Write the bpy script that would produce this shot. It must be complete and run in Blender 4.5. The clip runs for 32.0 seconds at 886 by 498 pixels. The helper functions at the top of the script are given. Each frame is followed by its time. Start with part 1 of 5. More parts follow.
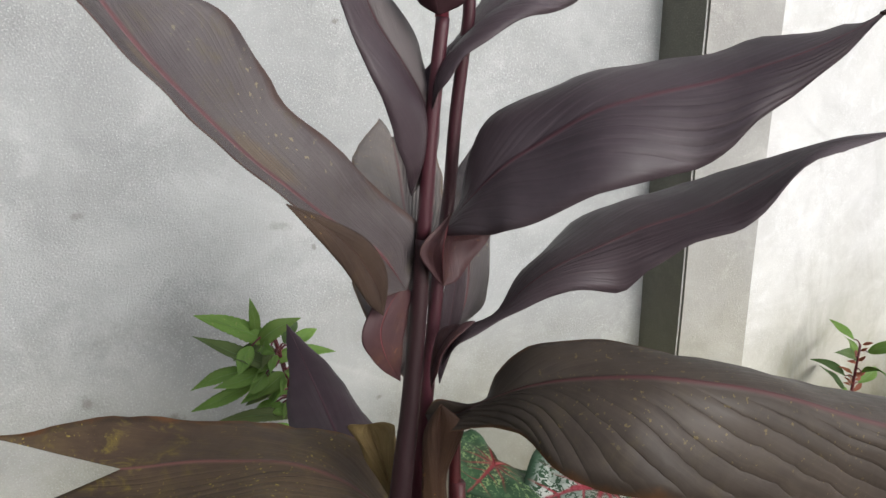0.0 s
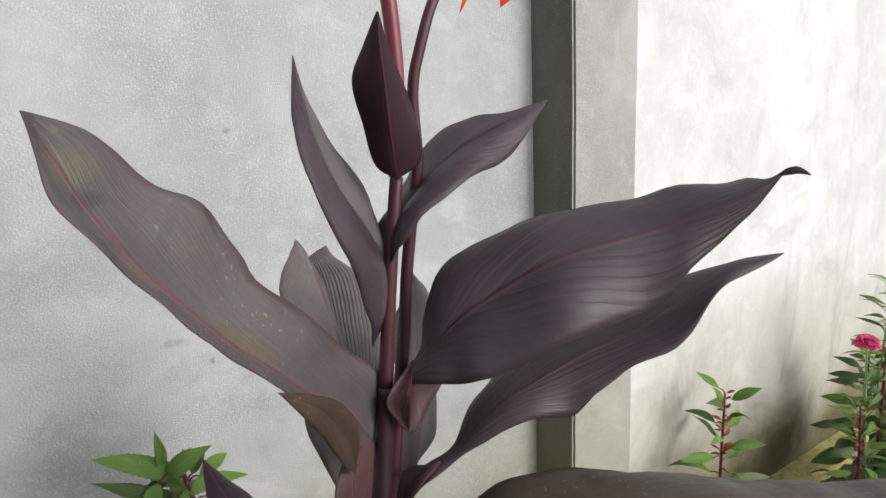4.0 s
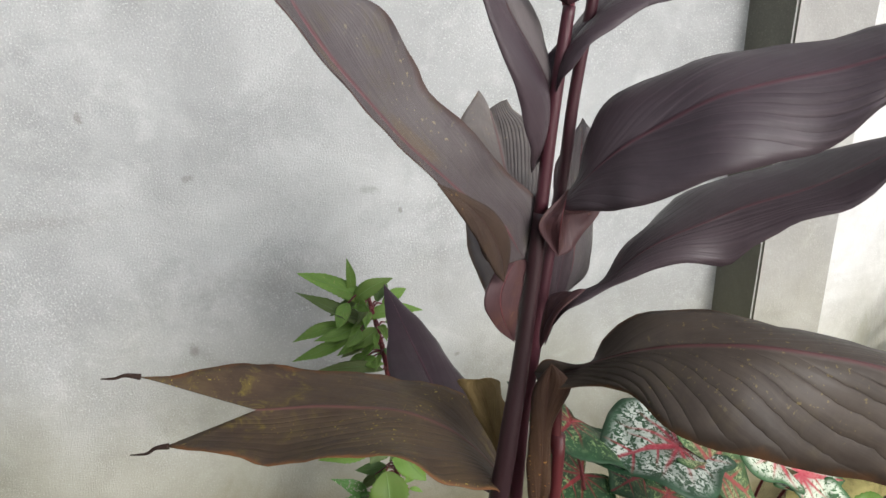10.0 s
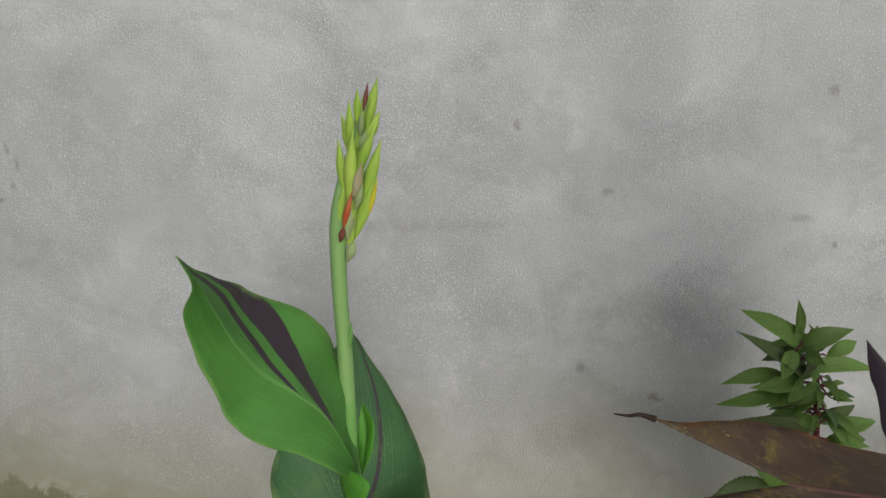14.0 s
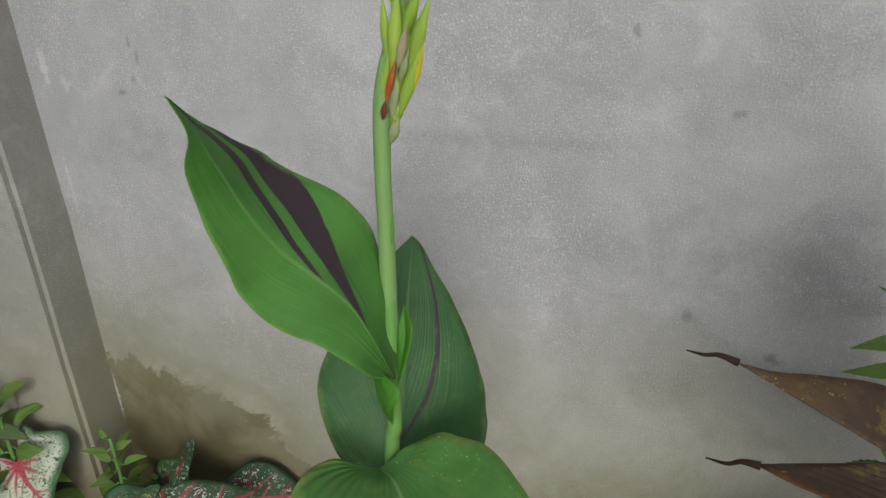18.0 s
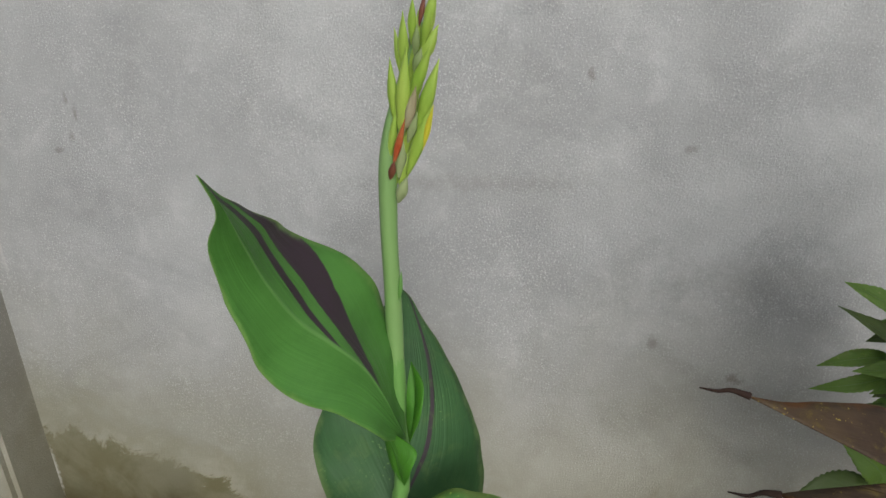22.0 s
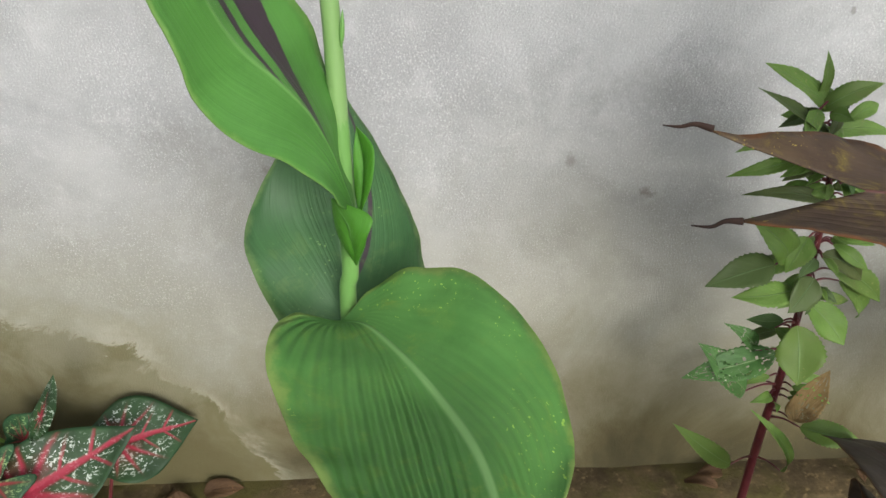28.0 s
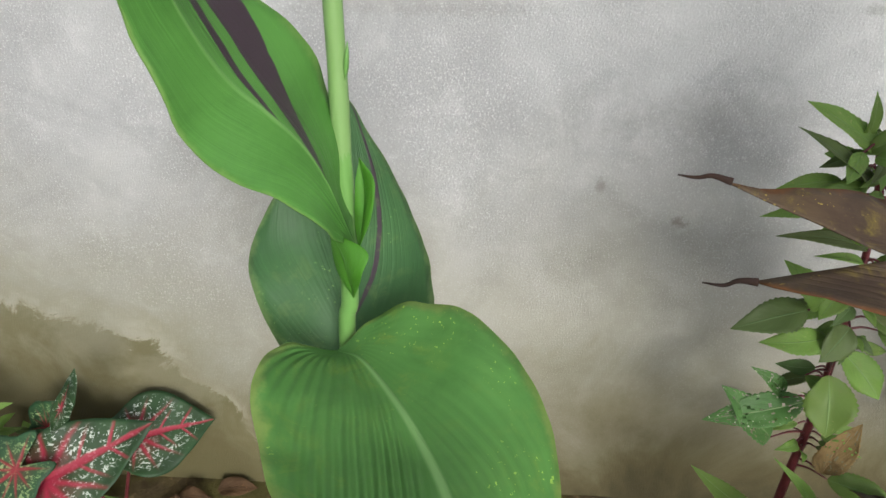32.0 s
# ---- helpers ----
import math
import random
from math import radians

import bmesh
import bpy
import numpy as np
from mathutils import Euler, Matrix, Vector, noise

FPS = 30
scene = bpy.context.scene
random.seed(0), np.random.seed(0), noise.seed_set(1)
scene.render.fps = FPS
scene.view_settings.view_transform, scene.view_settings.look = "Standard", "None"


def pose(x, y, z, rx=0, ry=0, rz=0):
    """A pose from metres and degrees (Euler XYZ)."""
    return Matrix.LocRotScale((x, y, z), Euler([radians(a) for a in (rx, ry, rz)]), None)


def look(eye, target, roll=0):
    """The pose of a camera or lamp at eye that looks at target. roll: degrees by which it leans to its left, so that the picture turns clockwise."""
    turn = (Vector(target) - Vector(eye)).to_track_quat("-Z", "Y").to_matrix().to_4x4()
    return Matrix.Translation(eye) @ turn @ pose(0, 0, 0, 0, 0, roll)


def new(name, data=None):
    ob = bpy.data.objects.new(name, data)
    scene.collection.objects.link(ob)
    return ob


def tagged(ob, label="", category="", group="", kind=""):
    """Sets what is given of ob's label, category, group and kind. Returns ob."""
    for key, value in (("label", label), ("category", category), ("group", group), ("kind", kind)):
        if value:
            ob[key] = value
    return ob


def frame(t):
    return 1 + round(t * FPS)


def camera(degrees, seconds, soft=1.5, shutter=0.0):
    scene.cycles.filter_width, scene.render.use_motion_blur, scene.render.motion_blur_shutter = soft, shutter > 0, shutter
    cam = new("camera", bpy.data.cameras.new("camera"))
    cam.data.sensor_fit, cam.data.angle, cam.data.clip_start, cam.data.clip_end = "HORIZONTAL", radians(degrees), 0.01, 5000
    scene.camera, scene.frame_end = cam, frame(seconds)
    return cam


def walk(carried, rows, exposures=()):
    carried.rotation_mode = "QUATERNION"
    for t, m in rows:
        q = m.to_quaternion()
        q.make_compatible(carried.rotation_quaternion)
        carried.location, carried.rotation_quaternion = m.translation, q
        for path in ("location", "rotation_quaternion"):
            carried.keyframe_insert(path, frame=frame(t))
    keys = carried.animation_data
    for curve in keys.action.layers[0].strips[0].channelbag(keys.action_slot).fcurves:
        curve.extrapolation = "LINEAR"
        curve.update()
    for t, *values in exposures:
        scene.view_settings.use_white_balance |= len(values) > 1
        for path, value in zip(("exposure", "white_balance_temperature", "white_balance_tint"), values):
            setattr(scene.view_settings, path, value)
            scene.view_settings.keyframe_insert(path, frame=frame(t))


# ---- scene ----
# ---------------------------------------------------------------- camera
cam = camera(67.47, 32.0)
ROWS = [
    (0, -0.1487, 0.0216, 1.3157, -22.91, -16.89, -1.21),
    (0.5, -0.1693, 0.0189, 1.3044, -25.28, -17.63, -1.94),
    (1, -0.2057, 0.0281, 1.3020, -25.78, -18.21, -2.06),
    (1.5, -0.2046, 0.0417, 1.3169, -27.25, -18.20, -1.80),
    (2, -0.2034, 0.0468, 1.3294, -28.72, -17.42, -2.12),
    (2.5, -0.1957, 0.0475, 1.3349, -29.21, -17.05, -2.61),
    (3, -0.1962, 0.0557, 1.3512, -32.24, -15.42, -2.45),
    (3.5, -0.2021, 0.0620, 1.3689, -34.07, -13.29, -2.55),
    (5.5, -0.2320, 0.0355, 1.4059, -37.11, -10.58, -1.63),
    (6, -0.2433, 0.0369, 1.3797, -37.56, -13.00, -1.73),
    (6.5, -0.2544, 0.0340, 1.3603, -37.90, -14.10, -2.18),
    (7, -0.2694, 0.0229, 1.3412, -37.06, -14.70, -2.74),
    (7.5, -0.2739, 0.0209, 1.3360, -36.01, -15.05, -2.90),
    (8, -0.2555, 0.0251, 1.3374, -33.57, -16.15, -3.24),
    (8.5, -0.2346, 0.0143, 1.3484, -31.15, -17.27, -1.86),
    (9, -0.2115, -0.0020, 1.3389, -26.85, -17.61, -2.19),
    (9.5, -0.2046, -0.0072, 1.3427, -22.64, -18.75, -1.70),
    (10, -0.2114, 0.0026, 1.3408, -17.86, -20.34, -1.67),
    (10.5, -0.2181, 0.0046, 1.3399, -12.14, -20.64, -1.71),
    (11, -0.2663, 0.0179, 1.3397, -6.68, -21.57, -2.13),
    (11.5, -0.3221, 0.0388, 1.3326, -1.26, -21.05, -2.60),
    (12, -0.3579, 0.0519, 1.3298, 2.60, -20.19, -2.35),
    (12.5, -0.3909, 0.0673, 1.3404, 3.83, -19.52, -1.93),
    (13, -0.4177, 0.0740, 1.3440, 4.61, -18.76, -2.18),
    (13.5, -0.4527, 0.0983, 1.3551, 4.34, -19.09, -2.62),
    (15.5, -0.4925, 0.1644, 1.3339, 6.42, -19.82, -3.60),
    (16, -0.4981, 0.1720, 1.3190, 6.96, -20.87, -3.91),
    (16.5, -0.4906, 0.1723, 1.3029, 7.80, -22.74, -4.37),
    (17, -0.4660, 0.1793, 1.2867, 10.38, -24.23, -3.47),
    (17.5, -0.4314, 0.1958, 1.2770, 15.01, -24.50, -3.32),
    (18, -0.4094, 0.1872, 1.2804, 17.66, -23.27, -2.36),
    (18.5, -0.4016, 0.1731, 1.2856, 20.02, -21.99, -3.45),
    (19, -0.4358, 0.1767, 1.3066, 17.45, -20.10, -4.50),
    (19.5, -0.4408, 0.1802, 1.3237, 13.81, -18.87, -4.74),
    (20, -0.4495, 0.1873, 1.3207, 12.21, -19.96, -3.79),
    (20.5, -0.4552, 0.1816, 1.3198, 11.75, -19.47, -3.73),
    (21, -0.4654, 0.1825, 1.3117, 10.19, -20.35, -3.18),
    (21.5, -0.4713, 0.1854, 1.3053, 10.73, -20.11, -3.54),
    (22, -0.4807, 0.1802, 1.3018, 10.40, -20.87, -3.18),
    (22.5, -0.4857, 0.1755, 1.2889, 9.33, -22.64, -2.87),
    (23, -0.4866, 0.1757, 1.2681, 9.76, -24.26, -3.06),
    (23.5, -0.4892, 0.1710, 1.2511, 9.02, -25.09, -3.28),
    (24, -0.4982, 0.1739, 1.2350, 8.36, -26.09, -2.83),
    (24.5, -0.5048, 0.1837, 1.2166, 8.36, -27.72, -3.11),
    (25, -0.5154, 0.1927, 1.2065, 7.58, -29.31, -3.14),
    (25.5, -0.5188, 0.1884, 1.1921, 5.75, -29.92, -3.16),
    (26, -0.5355, 0.1898, 1.1938, 3.90, -30.17, -2.61),
    (26.5, -0.5470, 0.1920, 1.1882, 1.46, -30.74, -2.30),
    (28.5, -0.5415, 0.1672, 1.1743, -0.23, -30.01, -2.06),
    (29, -0.5373, 0.1763, 1.1713, -0.12, -30.27, -2.18),
    (29.5, -0.5293, 0.1921, 1.1708, -0.22, -30.22, -1.91),
    (30, -0.5254, 0.1981, 1.1714, 1.08, -30.49, -1.30),
    (30.5, -0.5170, 0.2000, 1.1811, 1.57, -30.66, -1.49),
    (31, -0.5177, 0.2024, 1.1900, 1.89, -30.85, -0.93),
    (31.5, -0.5166, 0.2078, 1.1961, 2.41, -31.05, -1.10),
    (32, -0.5087, 0.2024, 1.1957, 4.06, -30.10, -0.70),
]
EXPOSURES = [(0.0, 0.72, 6380, 10), (2.0, 0.77, 6380, 10), (3.2, 0.84, 6380, 10), (5.8, 0.2, 6380, 10), (7.0, 0.55, 6380, 10), (9.0, 0.78, 6380, 10), (10.0, 0.88, 6380, 10), (11.0, 0.68, 6450, 10), (13.0, 0.29, 6450, 10), (17.0, 0.2, 6450, 10), (20.0, 0.2, 6450, 10), (24.0, 0.27, 6450, 10), (26.0, 0.8, 6450, 10), (29.0, 0.92, 6450, 10), (32.0, 0.88, 6450, 10)]
walk(cam, [(t, pose(x, y, z, 0, 0, yaw) @ pose(0, 0, 0, 90 + pitch) @ pose(0, 0, 0, 0, 0, roll))
           for t, x, y, z, yaw, pitch, roll in ROWS], EXPOSURES)

# ---------------------------------------------------------------- sky and light
SUN_FROM = Vector((0.34, -1.0, 0.48)).normalized()
world = bpy.data.worlds.new("overcast_sky")
scene.world = world
world.use_nodes = True
wn = world.node_tree
sky = wn.nodes.new("ShaderNodeTexSky")
sky.sky_type, sky.sun_disc = "NISHITA", False
sky.sun_elevation = math.asin(SUN_FROM.z)
sky.sun_rotation = math.atan2(SUN_FROM.x, SUN_FROM.y)
sky.dust_density, sky.air_density, sky.ozone_density = 1.5, 1.0, 1.0
wn.nodes["Background"].inputs["Strength"].default_value = 0.15
grey = wn.nodes.new("ShaderNodeHueSaturation")
grey.inputs["Saturation"].default_value = 0.3
wn.links.new(sky.outputs[0], grey.inputs["Color"])
wn.links.new(grey.outputs[0], wn.nodes["Background"].inputs["Color"])
sun = new("sun", bpy.data.lights.new("sun", "SUN"))
sun.data.energy, sun.data.angle, sun.data.color = 0.93, radians(18), (1.0, 0.985, 0.965)
sun.matrix_world = look((0, 0, 6), Vector((0, 0, 6)) - SUN_FROM)


# ---------------------------------------------------------------- materials
class Mat:
    """A small helper to write node materials."""

    def __init__(self, name, rough=0.6, spec=0.5):
        self.m = bpy.data.materials.new(name)
        self.m.use_nodes = True
        self.t = self.m.node_tree
        self.bsdf = self.t.nodes["Principled BSDF"]
        self.bsdf.inputs["Roughness"].default_value = rough
        self.bsdf.inputs["Specular IOR Level"].default_value = spec

    def node(self, kind, ins=(), operation=None, use_clamp=False, interpolation_type=None, data_type=None, blend_type=None):
        n = self.t.nodes.new(kind)
        if operation:
            n.operation = operation
        if use_clamp:
            n.use_clamp = True
        if interpolation_type:
            n.interpolation_type = interpolation_type
        if data_type:
            n.data_type = data_type
        if blend_type:
            n.blend_type = blend_type
        for k, v in dict(ins).items():
            if hasattr(v, "links"):
                self.t.links.new(v, n.inputs[k])
            else:
                n.inputs[k].default_value = v
        return n

    def math(self, op, a, b=0.0, c=0.0, clamp=False):
        return self.node("ShaderNodeMath", {0: a, 1: b, 2: c}, operation=op, use_clamp=clamp).outputs[0]

    def noise(self, scale, detail=4.0, rough=0.55, vec=None, dist=0.0):
        ins = {"Scale": scale, "Detail": detail, "Roughness": rough, "Distortion": dist}
        if vec is not None:
            ins["Vector"] = vec
        return self.node("ShaderNodeTexNoise", ins).outputs["Fac"]

    def ramp(self, fac, lo, hi, a=0.0, b=1.0, smooth=True):
        return self.node("ShaderNodeMapRange", {"Value": fac, 1: lo, 2: hi, 3: a, 4: b},
                         interpolation_type="SMOOTHSTEP" if smooth else "LINEAR").outputs[0]

    def mix(self, fac, a, b, mode="MIX"):
        n = self.node("ShaderNodeMix", {0: fac}, data_type="RGBA", blend_type=mode)
        for k, v in ((6, a), (7, b)):
            if hasattr(v, "links"):
                self.t.links.new(v, n.inputs[k])
            else:
                n.inputs[k].default_value = (*v, 1.0)
        return n.outputs[2]

    def place(self):
        return self.node("ShaderNodeNewGeometry").outputs["Position"]

    def local(self):
        return self.node("ShaderNodeTexCoord").outputs["Object"]

    def uv(self):
        s = self.node("ShaderNodeSeparateXYZ", {0: self.node("ShaderNodeTexCoord").outputs["UV"]})
        return s.outputs[0], s.outputs[1]

    def color(self, c):
        if hasattr(c, "links"):
            self.t.links.new(c, self.bsdf.inputs["Base Color"])
        else:
            self.bsdf.inputs["Base Color"].default_value = (*c, 1.0)
        return self

    def rough(self, r):
        self.t.links.new(r, self.bsdf.inputs["Roughness"])
        return self

    def bump(self, height, dist=0.002, strength=1.0):
        old = self.bsdf.inputs["Normal"].links
        ins = {"Height": height, "Distance": dist, "Strength": strength}
        if old:
            ins["Normal"] = old[0].from_socket
        self.t.links.new(self.node("ShaderNodeBump", ins).outputs[0], self.bsdf.inputs["Normal"])
        return self

    def through_light(self, share, colour):
        """Light that shines through a thin leaf."""
        tr = self.node("ShaderNodeBsdfTranslucent")
        if hasattr(colour, "links"):
            self.t.links.new(colour, tr.inputs["Color"])
        else:
            tr.inputs["Color"].default_value = (*colour, 1.0)
        mx = self.node("ShaderNodeMixShader", {0: share, 1: self.bsdf.outputs[0], 2: tr.outputs[0]})
        self.t.links.new(mx.outputs[0], self.t.nodes["Material Output"].inputs["Surface"])
        return self


def plaster(name, base, tone=0.22, grey=(0.42, 0.42, 0.40), spots=(), stain=False, streaks=0.0, relief=1.0, dirt=1.0):
    """Cement plaster: sponge-floated grain, broad cloudy mottling, dirt spots and damp stains."""
    m = Mat(name, 0.88, 0.25)
    p = m.place()
    broad = m.noise(1.7, 5, 0.6, p, 0.6)
    mid = m.noise(6.5, 7, 0.66, p, 0.4)
    c = m.mix(m.ramp(broad, 0.32, 0.7), [v * (1 - tone) for v in base], [v * (1 + 0.4 * tone) for v in base])
    c = m.mix(m.math("MULTIPLY", m.ramp(mid, 0.44, 0.68), 0.65), c, grey)
    blot = m.noise(3.4, 6, 0.62, m.node("ShaderNodeMapping", {"Vector": p, "Location": (3.1, 0, 1.7), "Scale": (1.0, 1.0, 1.25)}).outputs[0], 1.1)
    c = m.mix(m.math("MULTIPLY", m.ramp(blot, 0.52, 0.72), 0.42), c, [v * 0.62 for v in base])
    c = m.mix(m.math("MULTIPLY", m.ramp(blot, 0.44, 0.28), 0.5), c, [min(0.86, v * 1.22) for v in base])
    puff = m.noise(17, 6, 0.7, p, 0.6)
    c = m.mix(m.math("MULTIPLY", m.ramp(puff, 0.50, 0.72), 0.3), c, [min(0.86, v * 1.3) for v in base])
    c = m.mix(m.math("MULTIPLY", m.ramp(puff, 0.46, 0.30), 0.2), c, [v * 0.72 for v in base])
    fine = m.noise(330, 2, 0.6, p)
    rubbed = m.ramp(m.noise(5.0, 4, 0.6, p, 0.8), 0.36, 0.66, 0.5, 1.0)
    c = m.mix(m.math("MULTIPLY", m.math("MULTIPLY", m.ramp(fine, 0.58, 0.65), 0.55), rubbed), c, [min(0.88, v * 1.5) for v in base])
    c = m.mix(m.math("MULTIPLY", m.math("MULTIPLY", m.ramp(fine, 0.42, 0.28), 0.3), rubbed), c, [v * 0.6 for v in base])
    sep = m.node("ShaderNodeSeparateXYZ", {0: p})
    x, z = sep.outputs[0], sep.outputs[2]
    if streaks:
        flow = m.node("ShaderNodeMapping", {"Vector": p, "Scale": (5.0, 1.0, 1.3), "Rotation": (0, 0.45, 0)})
        s = m.ramp(m.noise(1.0, 6, 0.68, flow.outputs[0], 0.9), 0.48, 0.75)
        c = m.mix(m.math("MULTIPLY", s, streaks), c, [v * 0.62 for v in base])
        c = m.mix(m.math("MULTIPLY", m.math("MULTIPLY", s, m.ramp(z, 0.9, 0.2)), streaks), c, (0.30, 0.29, 0.20))
    # olive dirt splashed up from the bed
    rag = m.math("SUBTRACT", m.noise(2.6, 7, 0.66, p, 0.5), 0.5)
    low = m.math("ADD", z, m.math("MULTIPLY", rag, 0.55))
    c = m.mix(m.math("MULTIPLY", m.ramp(low, 0.95, 0.30), 0.50 * dirt), c, (0.255, 0.235, 0.12))
    c = m.mix(m.math("MULTIPLY", m.ramp(low, 0.45, 0.06), 0.9 * dirt), c, (0.128, 0.108, 0.042))
    c = m.mix(m.math("MULTIPLY", m.ramp(low, 0.19, -0.04), 0.85), c, (0.05, 0.042, 0.02))
    if stain:
        # damp patch with a ragged, washed-out rim, falling away from the left column
        n = m.math("MULTIPLY", m.math("SUBTRACT", m.noise(5.5, 8, 0.7, p, 1.4), 0.5), 0.34)
        run = m.math("MAXIMUM", m.math("ADD", x, 1.56), 0.0)
        rim = m.math("SUBTRACT", 0.50, m.math("MULTIPLY", m.math("POWER", run, 1.7), 0.60))
        rim = m.math("SUBTRACT", rim, m.math("MULTIPLY", m.ramp(x, -1.13, -0.82), 0.28))
        d = m.math("SUBTRACT", m.math("ADD", rim, n), z)
        worn = m.ramp(m.noise(8.0, 5, 0.65, p, 0.5), 0.38, 0.62)
        c = m.mix(m.math("MULTIPLY", m.ramp(d, -0.20, 0.02), 0.55), c, (0.235, 0.222, 0.14))
        pale = m.math("MULTIPLY", m.math("MULTIPLY", m.ramp(d, -0.075, -0.015), m.ramp(d, 0.006, -0.012)), worn)
        c = m.mix(m.math("MULTIPLY", pale, 0.40), c, (0.43, 0.41, 0.34))
        c = m.mix(m.math("MULTIPLY", m.ramp(d, -0.010, 0.012), m.math("MULTIPLY_ADD", worn, 0.35, 0.42)), c, (0.130, 0.116, 0.050))
        c = m.mix(m.math("MULTIPLY", m.ramp(d, 0.02, 0.22), 0.7), c, (0.100, 0.086, 0.036))
    for sx, sz, w, h, k in spots:
        off = m.node("ShaderNodeVectorMath", {0: p, 1: (sx, 0, sz)}, operation="SUBTRACT").outputs[0]
        off = m.node("ShaderNodeVectorMath", {0: off, 1: (1 / w, 0, 1 / h)}, operation="MULTIPLY").outputs[0]
        ln = m.node("ShaderNodeVectorMath", {0: off}, operation="LENGTH").outputs["Value"]
        ln = m.math("ADD", ln, m.math("MULTIPLY", m.math("SUBTRACT", m.noise(75, 4, 0.65, p), 0.5), 2.4))
        c = m.mix(m.math("MULTIPLY", m.ramp(ln, 1.0, 0.1), abs(k) * 0.8), c, (0.15, 0.135, 0.10) if k > 0 else (0.62, 0.61, 0.58))
    m.color(c)
    grain = m.noise(330, 3, 0.65, p)
    pit = m.ramp(m.noise(250, 4, 0.6, p), 0.3, 0.75)
    m.bump(m.noise(4.0, 3, 0.5, p), 0.008 * relief, 0.4)
    m.bump(m.math("MULTIPLY", pit, rubbed), 0.0011 * relief, 0.75).bump(m.math("MULTIPLY", grain, rubbed), 0.0010 * relief, 0.9)
    return m.m


SPOTS = [(-0.32, 0.74, 0.012, 0.020, 0.55), (-0.187, 0.676, 0.018, 0.014, 0.75), (-0.432, 1.182, 0.008, 0.014, 0.6),
         (0.051, 1.22, 0.012, 0.016, 0.55), (-0.285, 1.068, 0.016, 0.009, 0.45), (-1.302, 1.175, 0.006, 0.016, 0.55), (-1.290, 1.145, 0.006, 0.018, 0.55),
         (-1.306, 1.110, 0.010, 0.014, 0.5), (-1.338, 1.085, 0.018, 0.007, 0.5), (-0.826, 0.74, 0.022, 0.020, 0.5), (0.089, 0.967, 0.006, 0.008, 0.6),
         (0.031, 1.014, 0.030, 0.012, 0.4), (0.2, 0.63, 0.008, 0.008, 0.6), (0.156, 1.363, 0.008, 0.009, 0.7),
         (-1.505, 1.13, 0.012, 0.055, -0.7), (-1.465, 1.10, 0.014, 0.022, -0.5), (-1.548, 0.38, 0.007, 0.08, -0.7), (-1.52, 0.9, 0.006, 0.09, -0.4),
         (-0.62, 1.02, 0.30, 0.022, 0.22), (-0.15, 0.86, 0.22, 0.05, 0.18), (-0.95, 0.80, 0.12, 0.05, 0.18)]
M_WALL = plaster("grey_cement_plaster", (0.44, 0.448, 0.440), 0.22, (0.335, 0.34, 0.33), SPOTS, True)
M_WALL_PALE = plaster("pale_cement_plaster", (0.69, 0.685, 0.667), 0.14, (0.57, 0.565, 0.54), (), False, 0.62, 0.7, 1.0)
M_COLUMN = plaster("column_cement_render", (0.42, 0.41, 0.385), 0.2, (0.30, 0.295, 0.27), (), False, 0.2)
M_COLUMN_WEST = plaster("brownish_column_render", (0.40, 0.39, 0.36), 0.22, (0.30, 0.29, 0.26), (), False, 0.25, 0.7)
M_COLUMN_WEST_SIDE = plaster("brown_column_side_render", (0.38, 0.365, 0.33), 0.2, (0.29, 0.275, 0.245), (), False, 0.3, 0.7)
# east column's left face: its shade is put into the dark base colour
M_COLUMN_SHADE = plaster("shaded_column_render", (0.17, 0.165, 0.135), 0.25, (0.13, 0.125, 0.10), (), False, 0.25)


def ground_mat(name, dark, light, scale, moss=None, dry=None):
    m = Mat(name, 0.95, 0.2)
    p = m.place()
    c = m.mix(m.ramp(m.noise(scale, 8, 0.7, p), 0.35, 0.7), dark, light)
    c = m.mix(m.math("MULTIPLY", m.ramp(m.noise(scale * 6, 4, 0.6, p), 0.55, 0.7), 0.6), c, [v * 1.8 for v in light])
    if moss:
        c = m.mix(m.ramp(m.noise(scale * 0.6, 5, 0.6, p), 0.45, 0.62), c, moss)
    if dry:
        x = m.node("ShaderNodeSeparateXYZ", {0: p}).outputs[0]
        n = m.math("ADD", x, m.math("MULTIPLY", m.noise(3.0, 5, 0.6, p), 0.5))
        c = m.mix(m.math("MULTIPLY", m.ramp(n, 0.9, 1.4), m.ramp(m.noise(scale * 1.5, 6, 0.7, p), 0.3, 0.6, 0.35, 0.9)), c, dry)
    m.color(c)
    m.bump(m.noise(scale * 4, 6, 0.7, p), 0.01, 0.9)
    return m.m


M_SOIL = ground_mat("garden_soil", (0.028, 0.02, 0.014), (0.075, 0.055, 0.038), 14)
M_LEDGE = ground_mat("mossy_concrete", (0.045, 0.033, 0.017), (0.12, 0.088, 0.042), 9, (0.075, 0.066, 0.02), (0.40, 0.35, 0.14))


